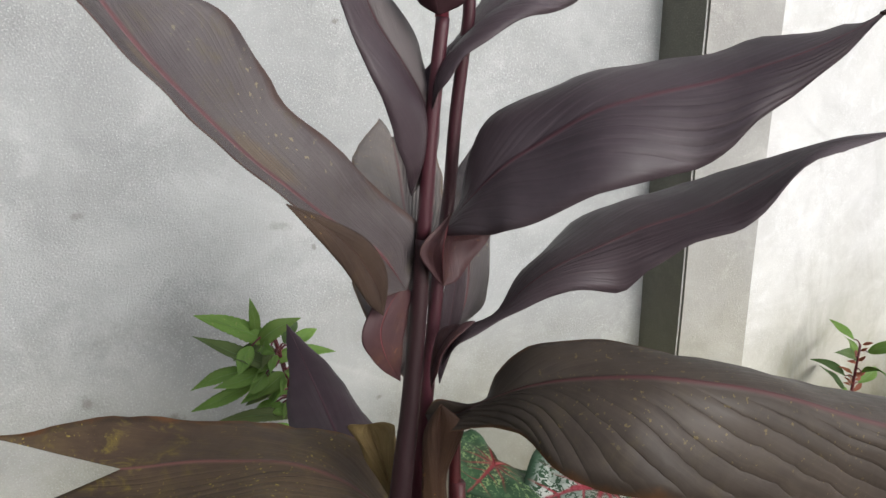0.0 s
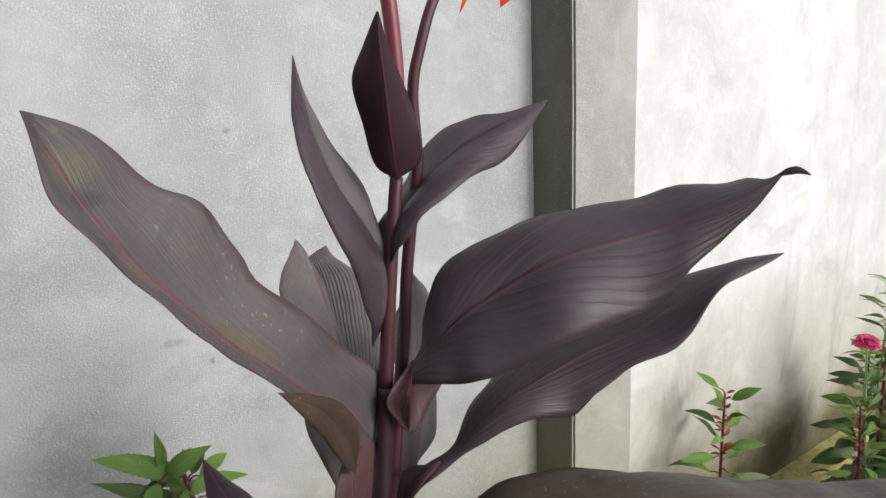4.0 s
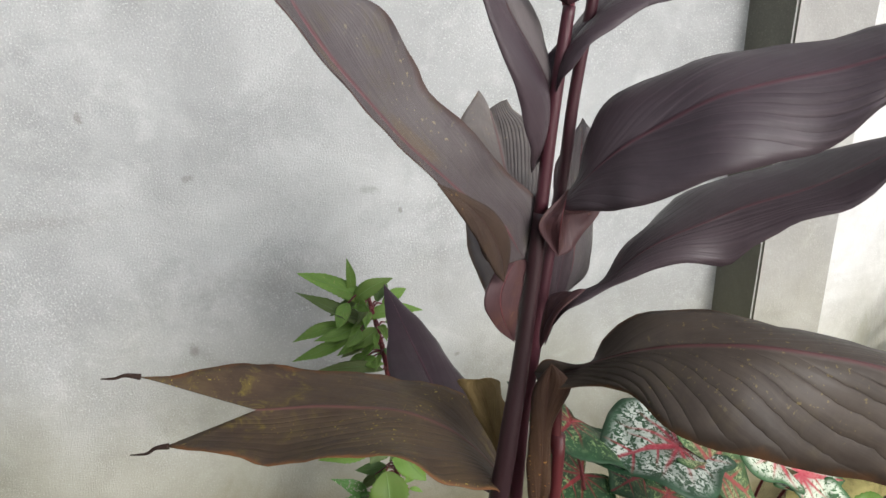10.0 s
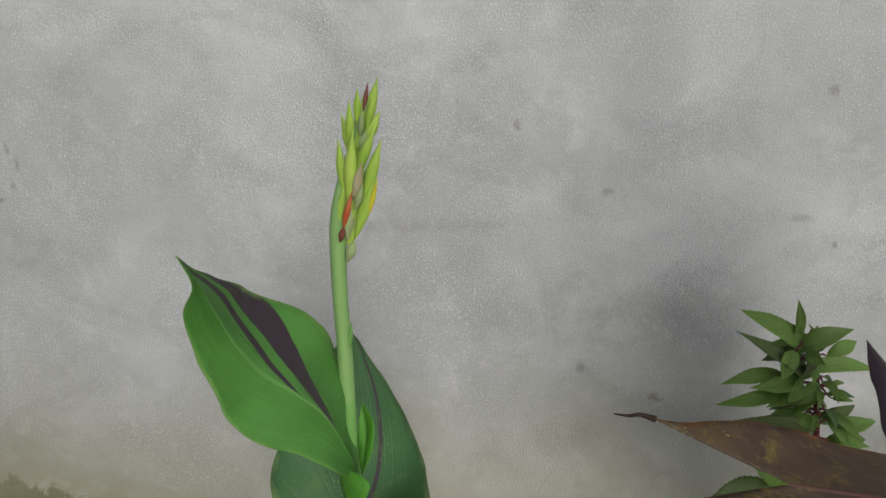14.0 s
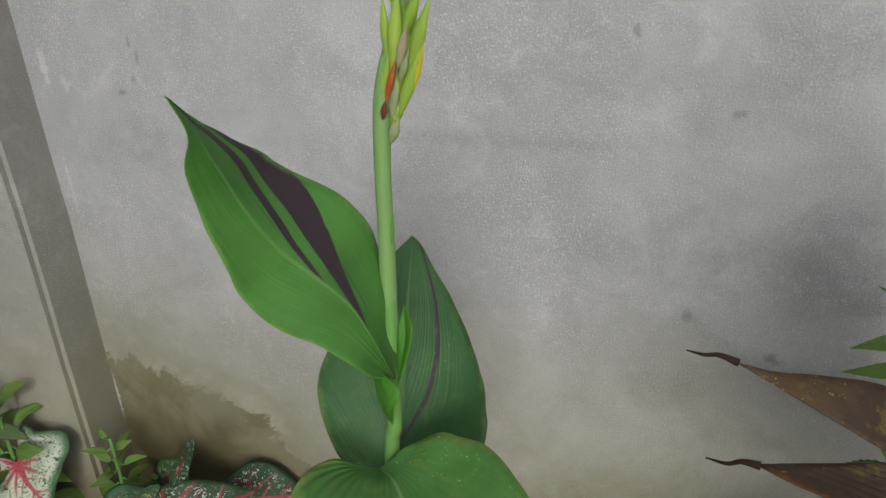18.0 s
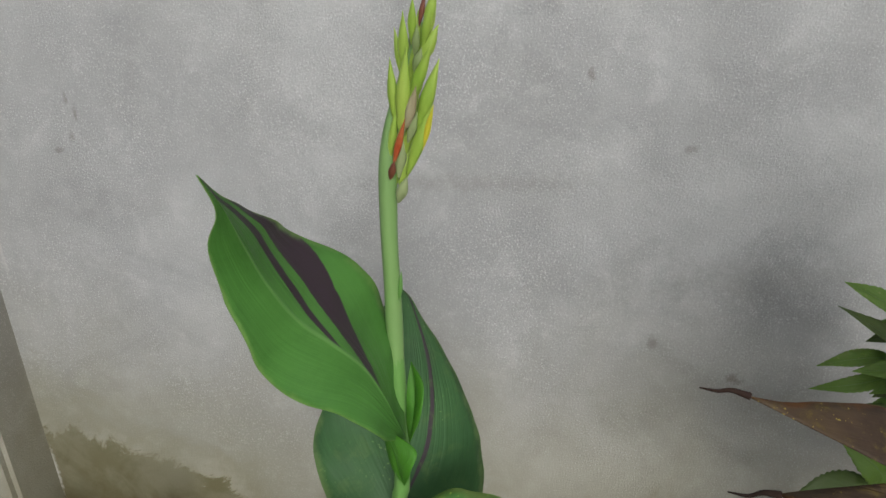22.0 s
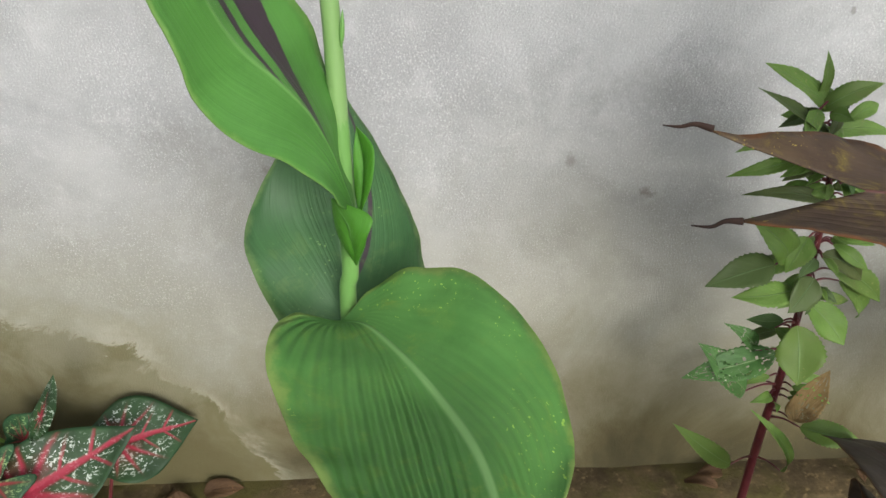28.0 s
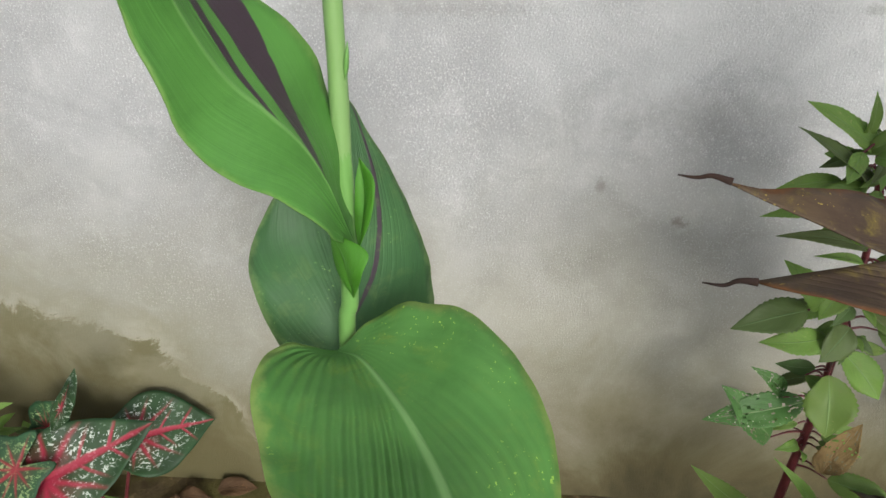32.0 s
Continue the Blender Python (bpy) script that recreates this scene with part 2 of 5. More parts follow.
def blade_mat(name, base, alt, vein, rough=0.5, share=0.2, glow=(0.1, 0.02, 0.02), veins=26.0, slant=0.7, midw=0.022,
              mottle=None, mottle_amount=0.0, rim=None, bands=None, relief=1.0, gloss=0.35, lines=0.3, pleat=0.0, half=0, vary=None, crisp=0.6, worn=None):
    """A broad leaf blade: a midrib, uneven slanting veins and folds, mottling and a worn rim. pleat: regular folds, on one half if half is set."""
    m = Mat(name, rough, gloss)
    u, v = m.uv()
    across = m.math("ABSOLUTE", m.math("SUBTRACT", v, 0.5))
    p = m.local()
    wob = m.math("MULTIPLY", m.math("SUBTRACT", m.noise(14, 4, 0.6, p), 0.5), 0.06)
    s = m.math("ADD", m.math("SUBTRACT", u, m.math("MULTIPLY", m.math("POWER", across, 0.8), slant * 2)), wob)
    broad_at = m.node("ShaderNodeCombineXYZ", {0: m.math("MULTIPLY", s, veins * 0.9), 1: m.math("MULTIPLY", v, 3.0), 2: 0.3}).outputs[0]
    fine_at = m.node("ShaderNodeCombineXYZ", {0: m.math("MULTIPLY", s, veins * 4.5), 1: m.math("MULTIPLY", v, 5.0), 2: 1.7}).outputs[0]
    folds = m.noise(1.0, 2, 0.5, broad_at)
    fine = m.noise(1.0, 3, 0.6, fine_at)
    c = m.mix(m.ramp(m.noise(9, 6, 0.65, p), 0.3, 0.7), base, alt)
    blotch = m.noise(15, 6, 0.7, m.node("ShaderNodeMapping", {"Vector": p, "Location": (5.0, 2.0, 1.0)}).outputs[0], 0.8)
    c = m.mix(m.math("MULTIPLY", m.ramp(blotch, 0.48, 0.72), 0.5), c, [a * 0.66 for a in base])
    faint = m.ramp(m.noise(6, 3, 0.5, p), 0.35, 0.65, 0.25, 1.0)
    c = m.mix(m.math("MULTIPLY", m.math("MULTIPLY", m.ramp(fine, 0.50, 0.72), faint), lines), c, [a * 1.7 for a in alt])
    c = m.mix(m.math("MULTIPLY", m.math("MULTIPLY", m.ramp(fine, 0.46, 0.30), faint), lines), c, [a * 0.55 for a in base])
    if vary:
        c = m.mix(m.math("MULTIPLY", m.node("ShaderNodeObjectInfo").outputs["Random"], 0.75), c, vary)
    if bands:
        for lo, lo_out, hi, hi_out, on_half, col in bands:
            d = m.math("ADD", u, m.math("MULTIPLY", m.math("SUBTRACT", m.noise(60, 4, 0.6, p), 0.5), 0.02))
            above = m.math("SUBTRACT", d, m.math("MULTIPLY_ADD", across, lo_out, lo))
            below = m.math("SUBTRACT", m.math("MULTIPLY_ADD", across, hi_out, hi), d)
            inside = m.math("MULTIPLY", m.ramp(above, -0.004, 0.004), m.ramp(below, -0.004, 0.004))
            on = m.ramp(v, 0.5, 0.515) if on_half > 0 else m.ramp(v, 0.5, 0.485)
            c = m.mix(m.math("MULTIPLY", inside, on), c, col)
    if mottle:
        k = m.math("MULTIPLY", m.ramp(m.noise(40, 7, 0.72, p, 0.6), 0.50, 0.70), m.ramp(m.noise(5, 3, 0.5, p), 0.4, 0.62, 0.15, 1.0))
        c = m.mix(m.math("MULTIPLY", k, mottle_amount), c, mottle)
        sp = m.math("MULTIPLY", m.ramp(m.noise(250, 2, 0.5, p), 0.66, 0.70), m.ramp(m.noise(9, 3, 0.5, p), 0.46, 0.58))
        c = m.mix(m.math("MULTIPLY", sp, min(1.0, mottle_amount * 1.6)), c, [min(1, a * 2.2) for a in mottle])
    if worn:
        # a bleached patch with a dark bruise beside it: place along and across the blade, and colour
        for wu, wv, ru, rv, col in worn:
            du = m.math("DIVIDE", m.math("SUBTRACT", u, wu), ru)
            dv = m.math("DIVIDE", m.math("SUBTRACT", v, wv), rv)
            d = m.math("SQRT", m.math("ADD", m.math("MULTIPLY", du, du), m.math("MULTIPLY", dv, dv)))
            d = m.math("ADD", d, m.math("MULTIPLY", m.math("SUBTRACT", m.noise(34, 5, 0.65, p), 0.5), 1.1))
            c = m.mix(m.math("MULTIPLY", m.ramp(d, 1.0, 0.45), 0.7), c, col)
    c = m.mix(m.ramp(across, midw, midw * 0.3), c, vein)
    if rim:
        r = m.math("ADD", across, m.math("MULTIPLY", m.math("SUBTRACT", m.noise(30, 5, 0.65, p), 0.5), 0.16))
        c = m.mix(m.math("MULTIPLY", m.ramp(r, 0.455, 0.51), 0.75), c, rim)
    m.color(c)
    m.bump(m.math("MULTIPLY", folds, faint), 0.0045 * relief, 0.5).bump(fine, 0.0006 * relief, 0.5).bump(m.ramp(across, 0.03, 0.0), 0.0014, 0.6)
    if pleat:
        crease = m.math("POWER", m.math("ABSOLUTE", m.math("SINE", m.math("MULTIPLY", s, veins * 3.1416))), crisp)
        where = m.math("MULTIPLY", m.math("MULTIPLY", m.ramp(across, 0.015, 0.10), m.ramp(across, 0.50, 0.40, 0.25, 1.0)), m.ramp(m.noise(6, 3, 0.5, p), 0.3, 0.62, 0.4, 1.0))
        where = m.math("MULTIPLY", where, m.ramp(u, 0.06, 0.22))
        if half:
            where = m.math("MULTIPLY", where, m.ramp(v, 0.5, 0.46, 0.15, 1.0) if half < 0 else m.ramp(v, 0.5, 0.54, 0.15, 1.0))
        m.bump(m.math("MULTIPLY", crease, where), 0.0012 * pleat, 0.9)
    m.rough(m.ramp(m.noise(16, 5, 0.65, p), 0.3, 0.7, rough - 0.06, rough + 0.12))
    if share:
        m.through_light(share, glow)
    return m.m


PURPLE, PURPLE_ALT = (0.045, 0.030, 0.036), (0.074, 0.054, 0.061)
M_PURPLE = blade_mat("purple_leaf", PURPLE, PURPLE_ALT, (0.090, 0.034, 0.042), 0.44, 0.07, (0.10, 0.02, 0.02), 20, relief=1.0, lines=0.42, gloss=0.4)
# the band paints a grey sheen over one half of the blade
M_PURPLE_HALF_SHEEN = blade_mat("half_sheen_purple_leaf", PURPLE, PURPLE_ALT, (0.07, 0.028, 0.032), 0.46, 0.07, (0.10, 0.02, 0.02), 18, relief=0.6, lines=0.25,
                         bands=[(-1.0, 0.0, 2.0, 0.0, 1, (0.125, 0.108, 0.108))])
M_PURPLE_RIPPLED = blade_mat("rippled_purple_leaf", PURPLE, PURPLE_ALT, (0.090, 0.034, 0.042), 0.47, 0.07, (0.10, 0.02, 0.02), 12, relief=0.8, lines=0.55, gloss=0.45, pleat=0.6, half=1, slant=0.5)
M_PURPLE_SHEEN = blade_mat("weathered_purple_leaf", (0.082, 0.067, 0.070), (0.128, 0.112, 0.110), (0.17, 0.075, 0.080), 0.44, 0.08,
                           (0.12, 0.04, 0.02), 24, midw=0.035, mottle=(0.125, 0.105, 0.066), mottle_amount=0.6, relief=1.0, lines=0.5, rim=(0.10, 0.055, 0.045), pleat=0.25, slant=0.9)
M_PURPLE_LONG = blade_mat("bleached_purple_leaf", (0.082, 0.067, 0.070), (0.128, 0.112, 0.110), (0.17, 0.075, 0.080), 0.44, 0.08,
                           (0.12, 0.04, 0.02), 24, midw=0.035, mottle=(0.125, 0.105, 0.066), mottle_amount=0.6, relief=1.0, lines=0.5, rim=(0.10, 0.055, 0.045), pleat=0.25, slant=0.9,
                          worn=[(0.87, 0.5, 0.07, 0.40, (0.145, 0.128, 0.085)), (0.785, 0.5, 0.03, 0.25, (0.045, 0.037, 0.030)),
                                (0.62, 0.62, 0.05, 0.10, (0.15, 0.115, 0.08)), (0.40, 0.42, 0.09, 0.10, (0.14, 0.105, 0.07))])
M_PURPLE_FADED = blade_mat("faded_purple_leaf", (0.135, 0.115, 0.108), (0.19, 0.165, 0.150), (0.17, 0.10, 0.095), 0.5, 0.12, (0.15, 0.07, 0.04), 12,
                           mottle=(0.20, 0.15, 0.09), mottle_amount=0.4, rim=(0.16, 0.10, 0.05), pleat=2.2, half=1, slant=0.85)
M_PURPLE_LOW = blade_mat("drooping_purple_leaf", (0.036, 0.027, 0.021), (0.066, 0.051, 0.040), (0.085, 0.034, 0.034), 0.5, 0.06,
                         (0.12, 0.05, 0.02), 17, slant=0.3, mottle=(0.10, 0.076, 0.026), mottle_amount=0.3, rim=(0.13, 0.06, 0.025), relief=0.5, lines=0.25, gloss=0.25, pleat=1.2, half=1)
M_PURPLE_OLD = blade_mat("ageing_purple_leaf", (0.046, 0.029, 0.021), (0.090, 0.060, 0.033), (0.12, 0.052, 0.045), 0.55, 0.08,
                         (0.15, 0.06, 0.02), 12, mottle=(0.17, 0.13, 0.028), mottle_amount=1.0, rim=(0.19, 0.078, 0.025), relief=1.0, gloss=0.25, lines=0.4, pleat=0.7, half=1, slant=0.75)
M_PURPLE_DARK = blade_mat("young_purple_leaf", (0.030, 0.016, 0.022), (0.046, 0.026, 0.034), (0.065, 0.022, 0.034), 0.45, 0.06, (0.12, 0.01, 0.02), 18, relief=0.4, lines=0.12)
M_BRACT = blade_mat("maroon_bract", (0.028, 0.010, 0.013), (0.045, 0.017, 0.020), (0.045, 0.014, 0.018), 0.62, 0.04, (0.12, 0.01, 0.02), 10, relief=0.3, lines=0.15, gloss=0.2)
M_TIP = blade_mat("dried_tip", (0.020, 0.012, 0.010), (0.046, 0.026, 0.019), (0.04, 0.02, 0.015), 0.75, 0.0, veins=8, gloss=0.15)
M_SHEATH = blade_mat("reddish_sheath", (0.050, 0.021, 0.024), (0.082, 0.038, 0.038), (0.17, 0.045, 0.05), 0.5, 0.10, (0.2, 0.04, 0.03), 10,
                     mottle=(0.13, 0.06, 0.025), mottle_amount=0.45, relief=0.6, lines=0.15)
M_RUST = blade_mat("rust_brown_sheath", (0.036, 0.018, 0.012), (0.064, 0.033, 0.017), (0.055, 0.022, 0.016), 0.6, 0.05, (0.15, 0.05, 0.02), 10,
                   mottle=(0.15, 0.075, 0.02), mottle_amount=0.55, relief=1.8, gloss=0.3)
M_RUST_FOLD = blade_mat("brown_leaf_underside", (0.046, 0.029, 0.022), (0.075, 0.048, 0.033), (0.07, 0.035, 0.03), 0.55, 0.05, (0.15, 0.06, 0.02), 12,
                        mottle=(0.13, 0.085, 0.03), mottle_amount=0.4, relief=0.6)
M_RED_LEAF = blade_mat("reddish_young_leaf", (0.20, 0.045, 0.03), (0.26, 0.10, 0.04), (0.30, 0.03, 0.04), 0.5, 0.2, (0.4, 0.1, 0.03), 8, 0.35, 0.03, relief=0.6)
M_FLUSH_LEAF = blade_mat("orange_flushed_leaf", (0.22, 0.15, 0.03), (0.20, 0.24, 0.05), (0.30, 0.10, 0.04), 0.5, 0.25, (0.4, 0.25, 0.03), 8, 0.35, 0.03,
                         mottle=(0.36, 0.06, 0.02), mottle_amount=0.8, relief=0.6)
M_DRY = blade_mat("dry_brown_leaf", (0.17, 0.115, 0.045), (0.26, 0.185, 0.080), (0.24, 0.15, 0.07), 0.75, 0.1, (0.3, 0.15, 0.05), 9,
                  mottle=(0.08, 0.045, 0.018), mottle_amount=0.6, relief=1.6, gloss=0.2)
M_DRY_DARK = blade_mat("withered_brown_leaf", (0.060, 0.034, 0.018), (0.105, 0.06, 0.028), (0.05, 0.028, 0.016), 0.75, 0.06, (0.2, 0.08, 0.03), 9,
                       mottle=(0.15, 0.085, 0.04), mottle_amount=0.4, relief=1.6, gloss=0.2)
GREEN, GREEN_ALT = (0.066, 0.200, 0.036), (0.092, 0.262, 0.050)
DARK_BAND = (0.048, 0.030, 0.042)
M_GREEN = blade_mat("green_canna_leaf", (0.070, 0.198, 0.042), (0.098, 0.255, 0.056), (0.19, 0.37, 0.12), 0.46, 0.22, (0.12, 0.34, 0.03), 8,
                    mottle=(0.20, 0.31, 0.05), mottle_amount=0.6, rim=(0.26, 0.36, 0.09), relief=0.4, midw=0.024, lines=0.12, pleat=2.4, half=-1, slant=1.3, crisp=2.0)
M_GREEN_BAND = blade_mat("banded_canna_leaf", GREEN, GREEN_ALT, (0.14, 0.32, 0.08), 0.44, 0.2, (0.12, 0.34, 0.03), 13,
                         bands=[(0.160, 0.94, 0.230, 1.40, -1, DARK_BAND), (0.33, 1.38, 0.365, 1.72, -1, DARK_BAND)], rim=(0.20, 0.36, 0.09), relief=0.6, lines=0.32, pleat=0.15, slant=1.0)
M_GREEN_DARK = blade_mat("dark_green_canna_leaf", (0.038, 0.108, 0.036), (0.056, 0.145, 0.046), (0.10, 0.20, 0.08), 0.5, 0.12, (0.06, 0.2, 0.03), 20,
                         bands=[(0.10, 1.62, 0.118, 1.78, 1, DARK_BAND)], mottle=(0.12, 0.20, 0.06), mottle_amount=0.4, rim=(0.18, 0.29, 0.10), relief=0.7, gloss=0.3, lines=0.16, pleat=0.2, slant=0.9)
M_GREEN_YOUNG = blade_mat("young_green_leaf", (0.085, 0.27, 0.028), (0.11, 0.34, 0.04), (0.18, 0.40, 0.1), 0.42, 0.3, (0.2, 0.5, 0.04), 16, relief=0.6, lines=0.15)


def plain(name, a, b, rough=0.5, scale=30, bump=0.0006, gloss=0.5, share=0.0, glow=(0, 0, 0), stretch=None):
    m = Mat(name, rough, gloss)
    p = m.local()
    if stretch:
        p = m.node("ShaderNodeMapping", {"Vector": p, "Scale": stretch}).outputs[0]
    n = m.noise(scale, 5, 0.6, p)
    m.color(m.mix(m.ramp(n, 0.3, 0.7), a, b))
    m.bump(m.noise(scale * 5, 4, 0.6, p), bump, 0.8)
    if share:
        m.through_light(share, glow)
    return m.m


M_STEM_P = plain("purple_stem", (0.020, 0.008, 0.010), (0.040, 0.014, 0.017), 0.48, 18, 0.0004, stretch=(1, 1, 0.12))
M_STEM_MID = plain("maroon_stem", (0.034, 0.009, 0.014), (0.068, 0.016, 0.024), 0.48, 18, 0.0004, stretch=(1, 1, 0.12))
M_STEM_RED = plain("red_flower_stalk", (0.14, 0.018, 0.035), (0.22, 0.04, 0.06), 0.34, 18, 0.0003, stretch=(1, 1, 0.12))
M_RED_STEM = plain("deep_red_shoot", (0.060, 0.009, 0.011), (0.095, 0.016, 0.018), 0.5, 18, 0.0004, stretch=(1, 1, 0.12))
M_STEM_G = plain("green_stem", (0.12, 0.28, 0.06), (0.17, 0.34, 0.10), 0.38, 22, 0.0004, stretch=(1, 1, 0.12))
M_BLOOM = plain("bloom_on_green_stem", (0.17, 0.31, 0.095), (0.22, 0.37, 0.13), 0.5, 22, 0.0004, stretch=(1, 1, 0.12))
M_BUD = plain("yellow_green_bud", (0.25, 0.42, 0.05), (0.42, 0.56, 0.10), 0.42, 60, 0.0004, share=0.15, glow=(0.5, 0.6, 0.05), stretch=(1, 1, 0.15))
M_BUD_GREY = plain("grey_green_bract", (0.20, 0.27, 0.10), (0.30, 0.35, 0.17), 0.5, 60, 0.0004, stretch=(1, 1, 0.15))
M_BUD_PINK = plain("pinkish_bract", (0.27, 0.23, 0.13), (0.36, 0.33, 0.20), 0.5, 60, 0.0004, stretch=(1, 1, 0.15))
M_BUD_RED = plain("orange_red_bud", (0.36, 0.055, 0.018), (0.46, 0.16, 0.05), 0.45, 60, 0.0004)
M_BUD_DARK = plain("maroon_bud", (0.10, 0.022, 0.02), (0.17, 0.06, 0.03), 0.45, 60, 0.0004)
M_PETAL_O = plain("orange_red_petal", (0.74, 0.035, 0.010), (0.86, 0.10, 0.018), 0.45, 30, 0.0006, share=0.25, glow=(0.9, 0.12, 0.02))
M_PETAL_Y = plain("yellow_petal", (0.50, 0.50, 0.03), (0.66, 0.58, 0.05), 0.45, 40, 0.0004, share=0.2, glow=(0.8, 0.7, 0.05))
M_BALSAM = blade_mat("serrated_green_leaf", (0.145, 0.27, 0.045), (0.20, 0.345, 0.070), (0.18, 0.29, 0.09), 0.5, 0.3, (0.10, 0.30, 0.03), 8, 0.35, 0.03,
                     mottle=(0.17, 0.18, 0.06), mottle_amount=0.45, relief=0.8, vary=(0.125, 0.185, 0.040))
M_BALSAM_DEEP = blade_mat("deep_green_leaf", (0.055, 0.120, 0.030), (0.085, 0.165, 0.044), (0.12, 0.2, 0.07), 0.5, 0.2, (0.06, 0.2, 0.03), 8, 0.35, 0.03, relief=0.8, vary=(0.105, 0.115, 0.035))
M_BALSAM_EATEN = blade_mat("insect_bitten_leaf", (0.060, 0.155, 0.035), (0.10, 0.22, 0.06), (0.2, 0.3, 0.13), 0.5, 0.2, (0.1, 0.3, 0.04), 8, 0.35, 0.03,
                           mottle=(0.40, 0.42, 0.30), mottle_amount=0.8, relief=0.7)
M_BALSAM_STEM = plain("dark_red_stem", (0.085, 0.012, 0.018), (0.13, 0.028, 0.028), 0.42, 40, 0.0006)
M_ZINNIA = plain("crimson_petal", (0.42, 0.012, 0.035), (0.62, 0.03, 0.07), 0.5, 60, 0.0006, share=0.15, glow=(0.7, 0.03, 0.06))
M_ZINNIA_PINK = plain("magenta_petal", (0.66, 0.03, 0.15), (0.78, 0.07, 0.22), 0.5, 60, 0.0006, share=0.15, glow=(0.8, 0.05, 0.2))
M_CENTRE = plain("flower_centre", (0.09, 0.05, 0.015), (0.32, 0.2, 0.03), 0.8, 200, 0.002)


def caladium_mat(name, field, fleck, amount, vein, rim, flush=0.0, vein_width=1.0):
    """A caladium blade: coloured veins fanning from the stalk, pale flecks between them and a dark rim. The leaf's own place is (along, across) from the hub, in leaf lengths."""
    m = Mat(name, 0.5, 0.35)
    u, v = m.uv()
    p = m.local()
    along = m.math("MULTIPLY", m.math("SUBTRACT", u, 0.4), 2.0)
    out = m.math("MULTIPLY", m.math("SUBTRACT", v, 0.5), 2.0)
    wob = m.math("MULTIPLY", m.math("SUBTRACT", m.noise(28, 3, 0.6, p), 0.5), 0.05)
    flank = m.math("ADD", m.math("ABSOLUTE", out), wob)
    r = m.math("SQRT", m.math("ADD", m.math("MULTIPLY", along, along), m.math("MULTIPLY", out, out)))
    ang = m.math("ARCTAN2", flank, m.math("ADD", along, 0.0001))
    red = m.math("MULTIPLY", m.ramp(m.math("SUBTRACT", flank, m.math("MULTIPLY_ADD", along, -0.055 * vein_width, 0.062 * vein_width)), 0.014, -0.016), m.ramp(along, -0.03, 0.02))
    for a, reach, w in ((0.62, 0.75, 0.8), (1.15, 0.6, 0.9), (1.75, 0.5, 0.8), (2.5, 0.6, 1.0)):
        off = m.math("MULTIPLY", m.math("ABSOLUTE", m.math("SUBTRACT", ang, a)), r)
        thin = m.math("MULTIPLY_ADD", r, -0.035 / reach * w * vein_width, 0.042 * w * vein_width)
        line = m.math("MULTIPLY", m.ramp(m.math("SUBTRACT", off, thin), 0.022, -0.022), m.ramp(r, reach, reach * 0.4))
        red = m.math("MAXIMUM", red, line)
    for start in (0.28, 0.55):
        off = m.math("ABSOLUTE", m.math("SUBTRACT", m.math("SUBTRACT", along, start), m.math("MULTIPLY", flank, 0.8)))
        line = m.math("MULTIPLY", m.ramp(off, 0.036 * vein_width, 0.006), m.ramp(flank, 0.30, 0.04))
        red = m.math("MAXIMUM", red, line)
    c = m.mix(m.ramp(m.noise(20, 5, 0.6, p), 0.35, 0.65), [a * 0.75 for a in field], [a * 1.3 for a in field])
    stretched = m.node("ShaderNodeMapping", {"Vector": p, "Scale": (1.0, 1.0, 1.6)}).outputs[0]
    sp = m.ramp(m.noise(125, 3, 0.5, stretched, 1.0), 0.63 - 0.22 * amount, 0.67 - 0.22 * amount)
    edge = m.node("ShaderNodeAttribute")
    edge.attribute_name = "edge"
    sp = m.math("MULTIPLY", sp, m.ramp(edge.outputs["Fac"], 0.96, 0.76))
    big = m.ramp(m.noise(22, 3, 0.5, p), 0.38, 0.58)
    c = m.mix(m.math("MULTIPLY", sp, m.ramp(big, 0.0, 1.0, 0.1 + 0.6 * amount, 1.0)), c, fleck)
    heart = m.ramp(m.math("ADD", r, m.math("MULTIPLY", m.noise(24, 4, 0.6, p), 0.5)), 0.62, 0.28)
    c = m.mix(m.math("MULTIPLY", heart, flush), c, [a * 0.7 for a in vein])
    c = m.mix(m.math("MULTIPLY", red, 0.85), c, vein)
    c = m.mix(m.ramp(edge.outputs["Fac"], 0.95, 0.99), c, rim)
    m.color(c)
    m.bump(red, -0.0018, 0.7).bump(m.noise(25, 4, 0.6, p), 0.003, 0.5)
    return m.through_light(0.12, (0.12, 0.18, 0.05)).m


M_CAL_RED = caladium_mat("red_veined_caladium", (0.024, 0.058, 0.020), (0.50, 0.57, 0.47), 0.28, (0.36, 0.022, 0.055), (0.018, 0.055, 0.02), 0.6, 0.85)
M_CAL_BRIGHT = caladium_mat("red_and_white_caladium", (0.024, 0.066, 0.032), (0.60, 0.64, 0.56), 0.68, (0.38, 0.020, 0.050), (0.020, 0.060, 0.026), 0.3, 0.7)
M_CAL_WHITE = caladium_mat("white_caladium", (0.045, 0.12, 0.04), (0.62, 0.67, 0.53), 1.0, (0.44, 0.03, 0.06), (0.02, 0.075, 0.025), 0.5, 1.1)
M_CAL_DARK = caladium_mat("green_flecked_caladium", (0.026, 0.075, 0.030), (0.26, 0.37, 0.15), 0.35, (0.30, 0.02, 0.04), (0.018, 0.055, 0.02), 0.2, 0.6)
M_CAL_GREEN = caladium_mat("yellow_green_caladium", (0.06, 0.12, 0.04), (0.32, 0.38, 0.18), 0.6, (0.36, 0.05, 0.06), (0.03, 0.09, 0.03), 0.3, 0.9)


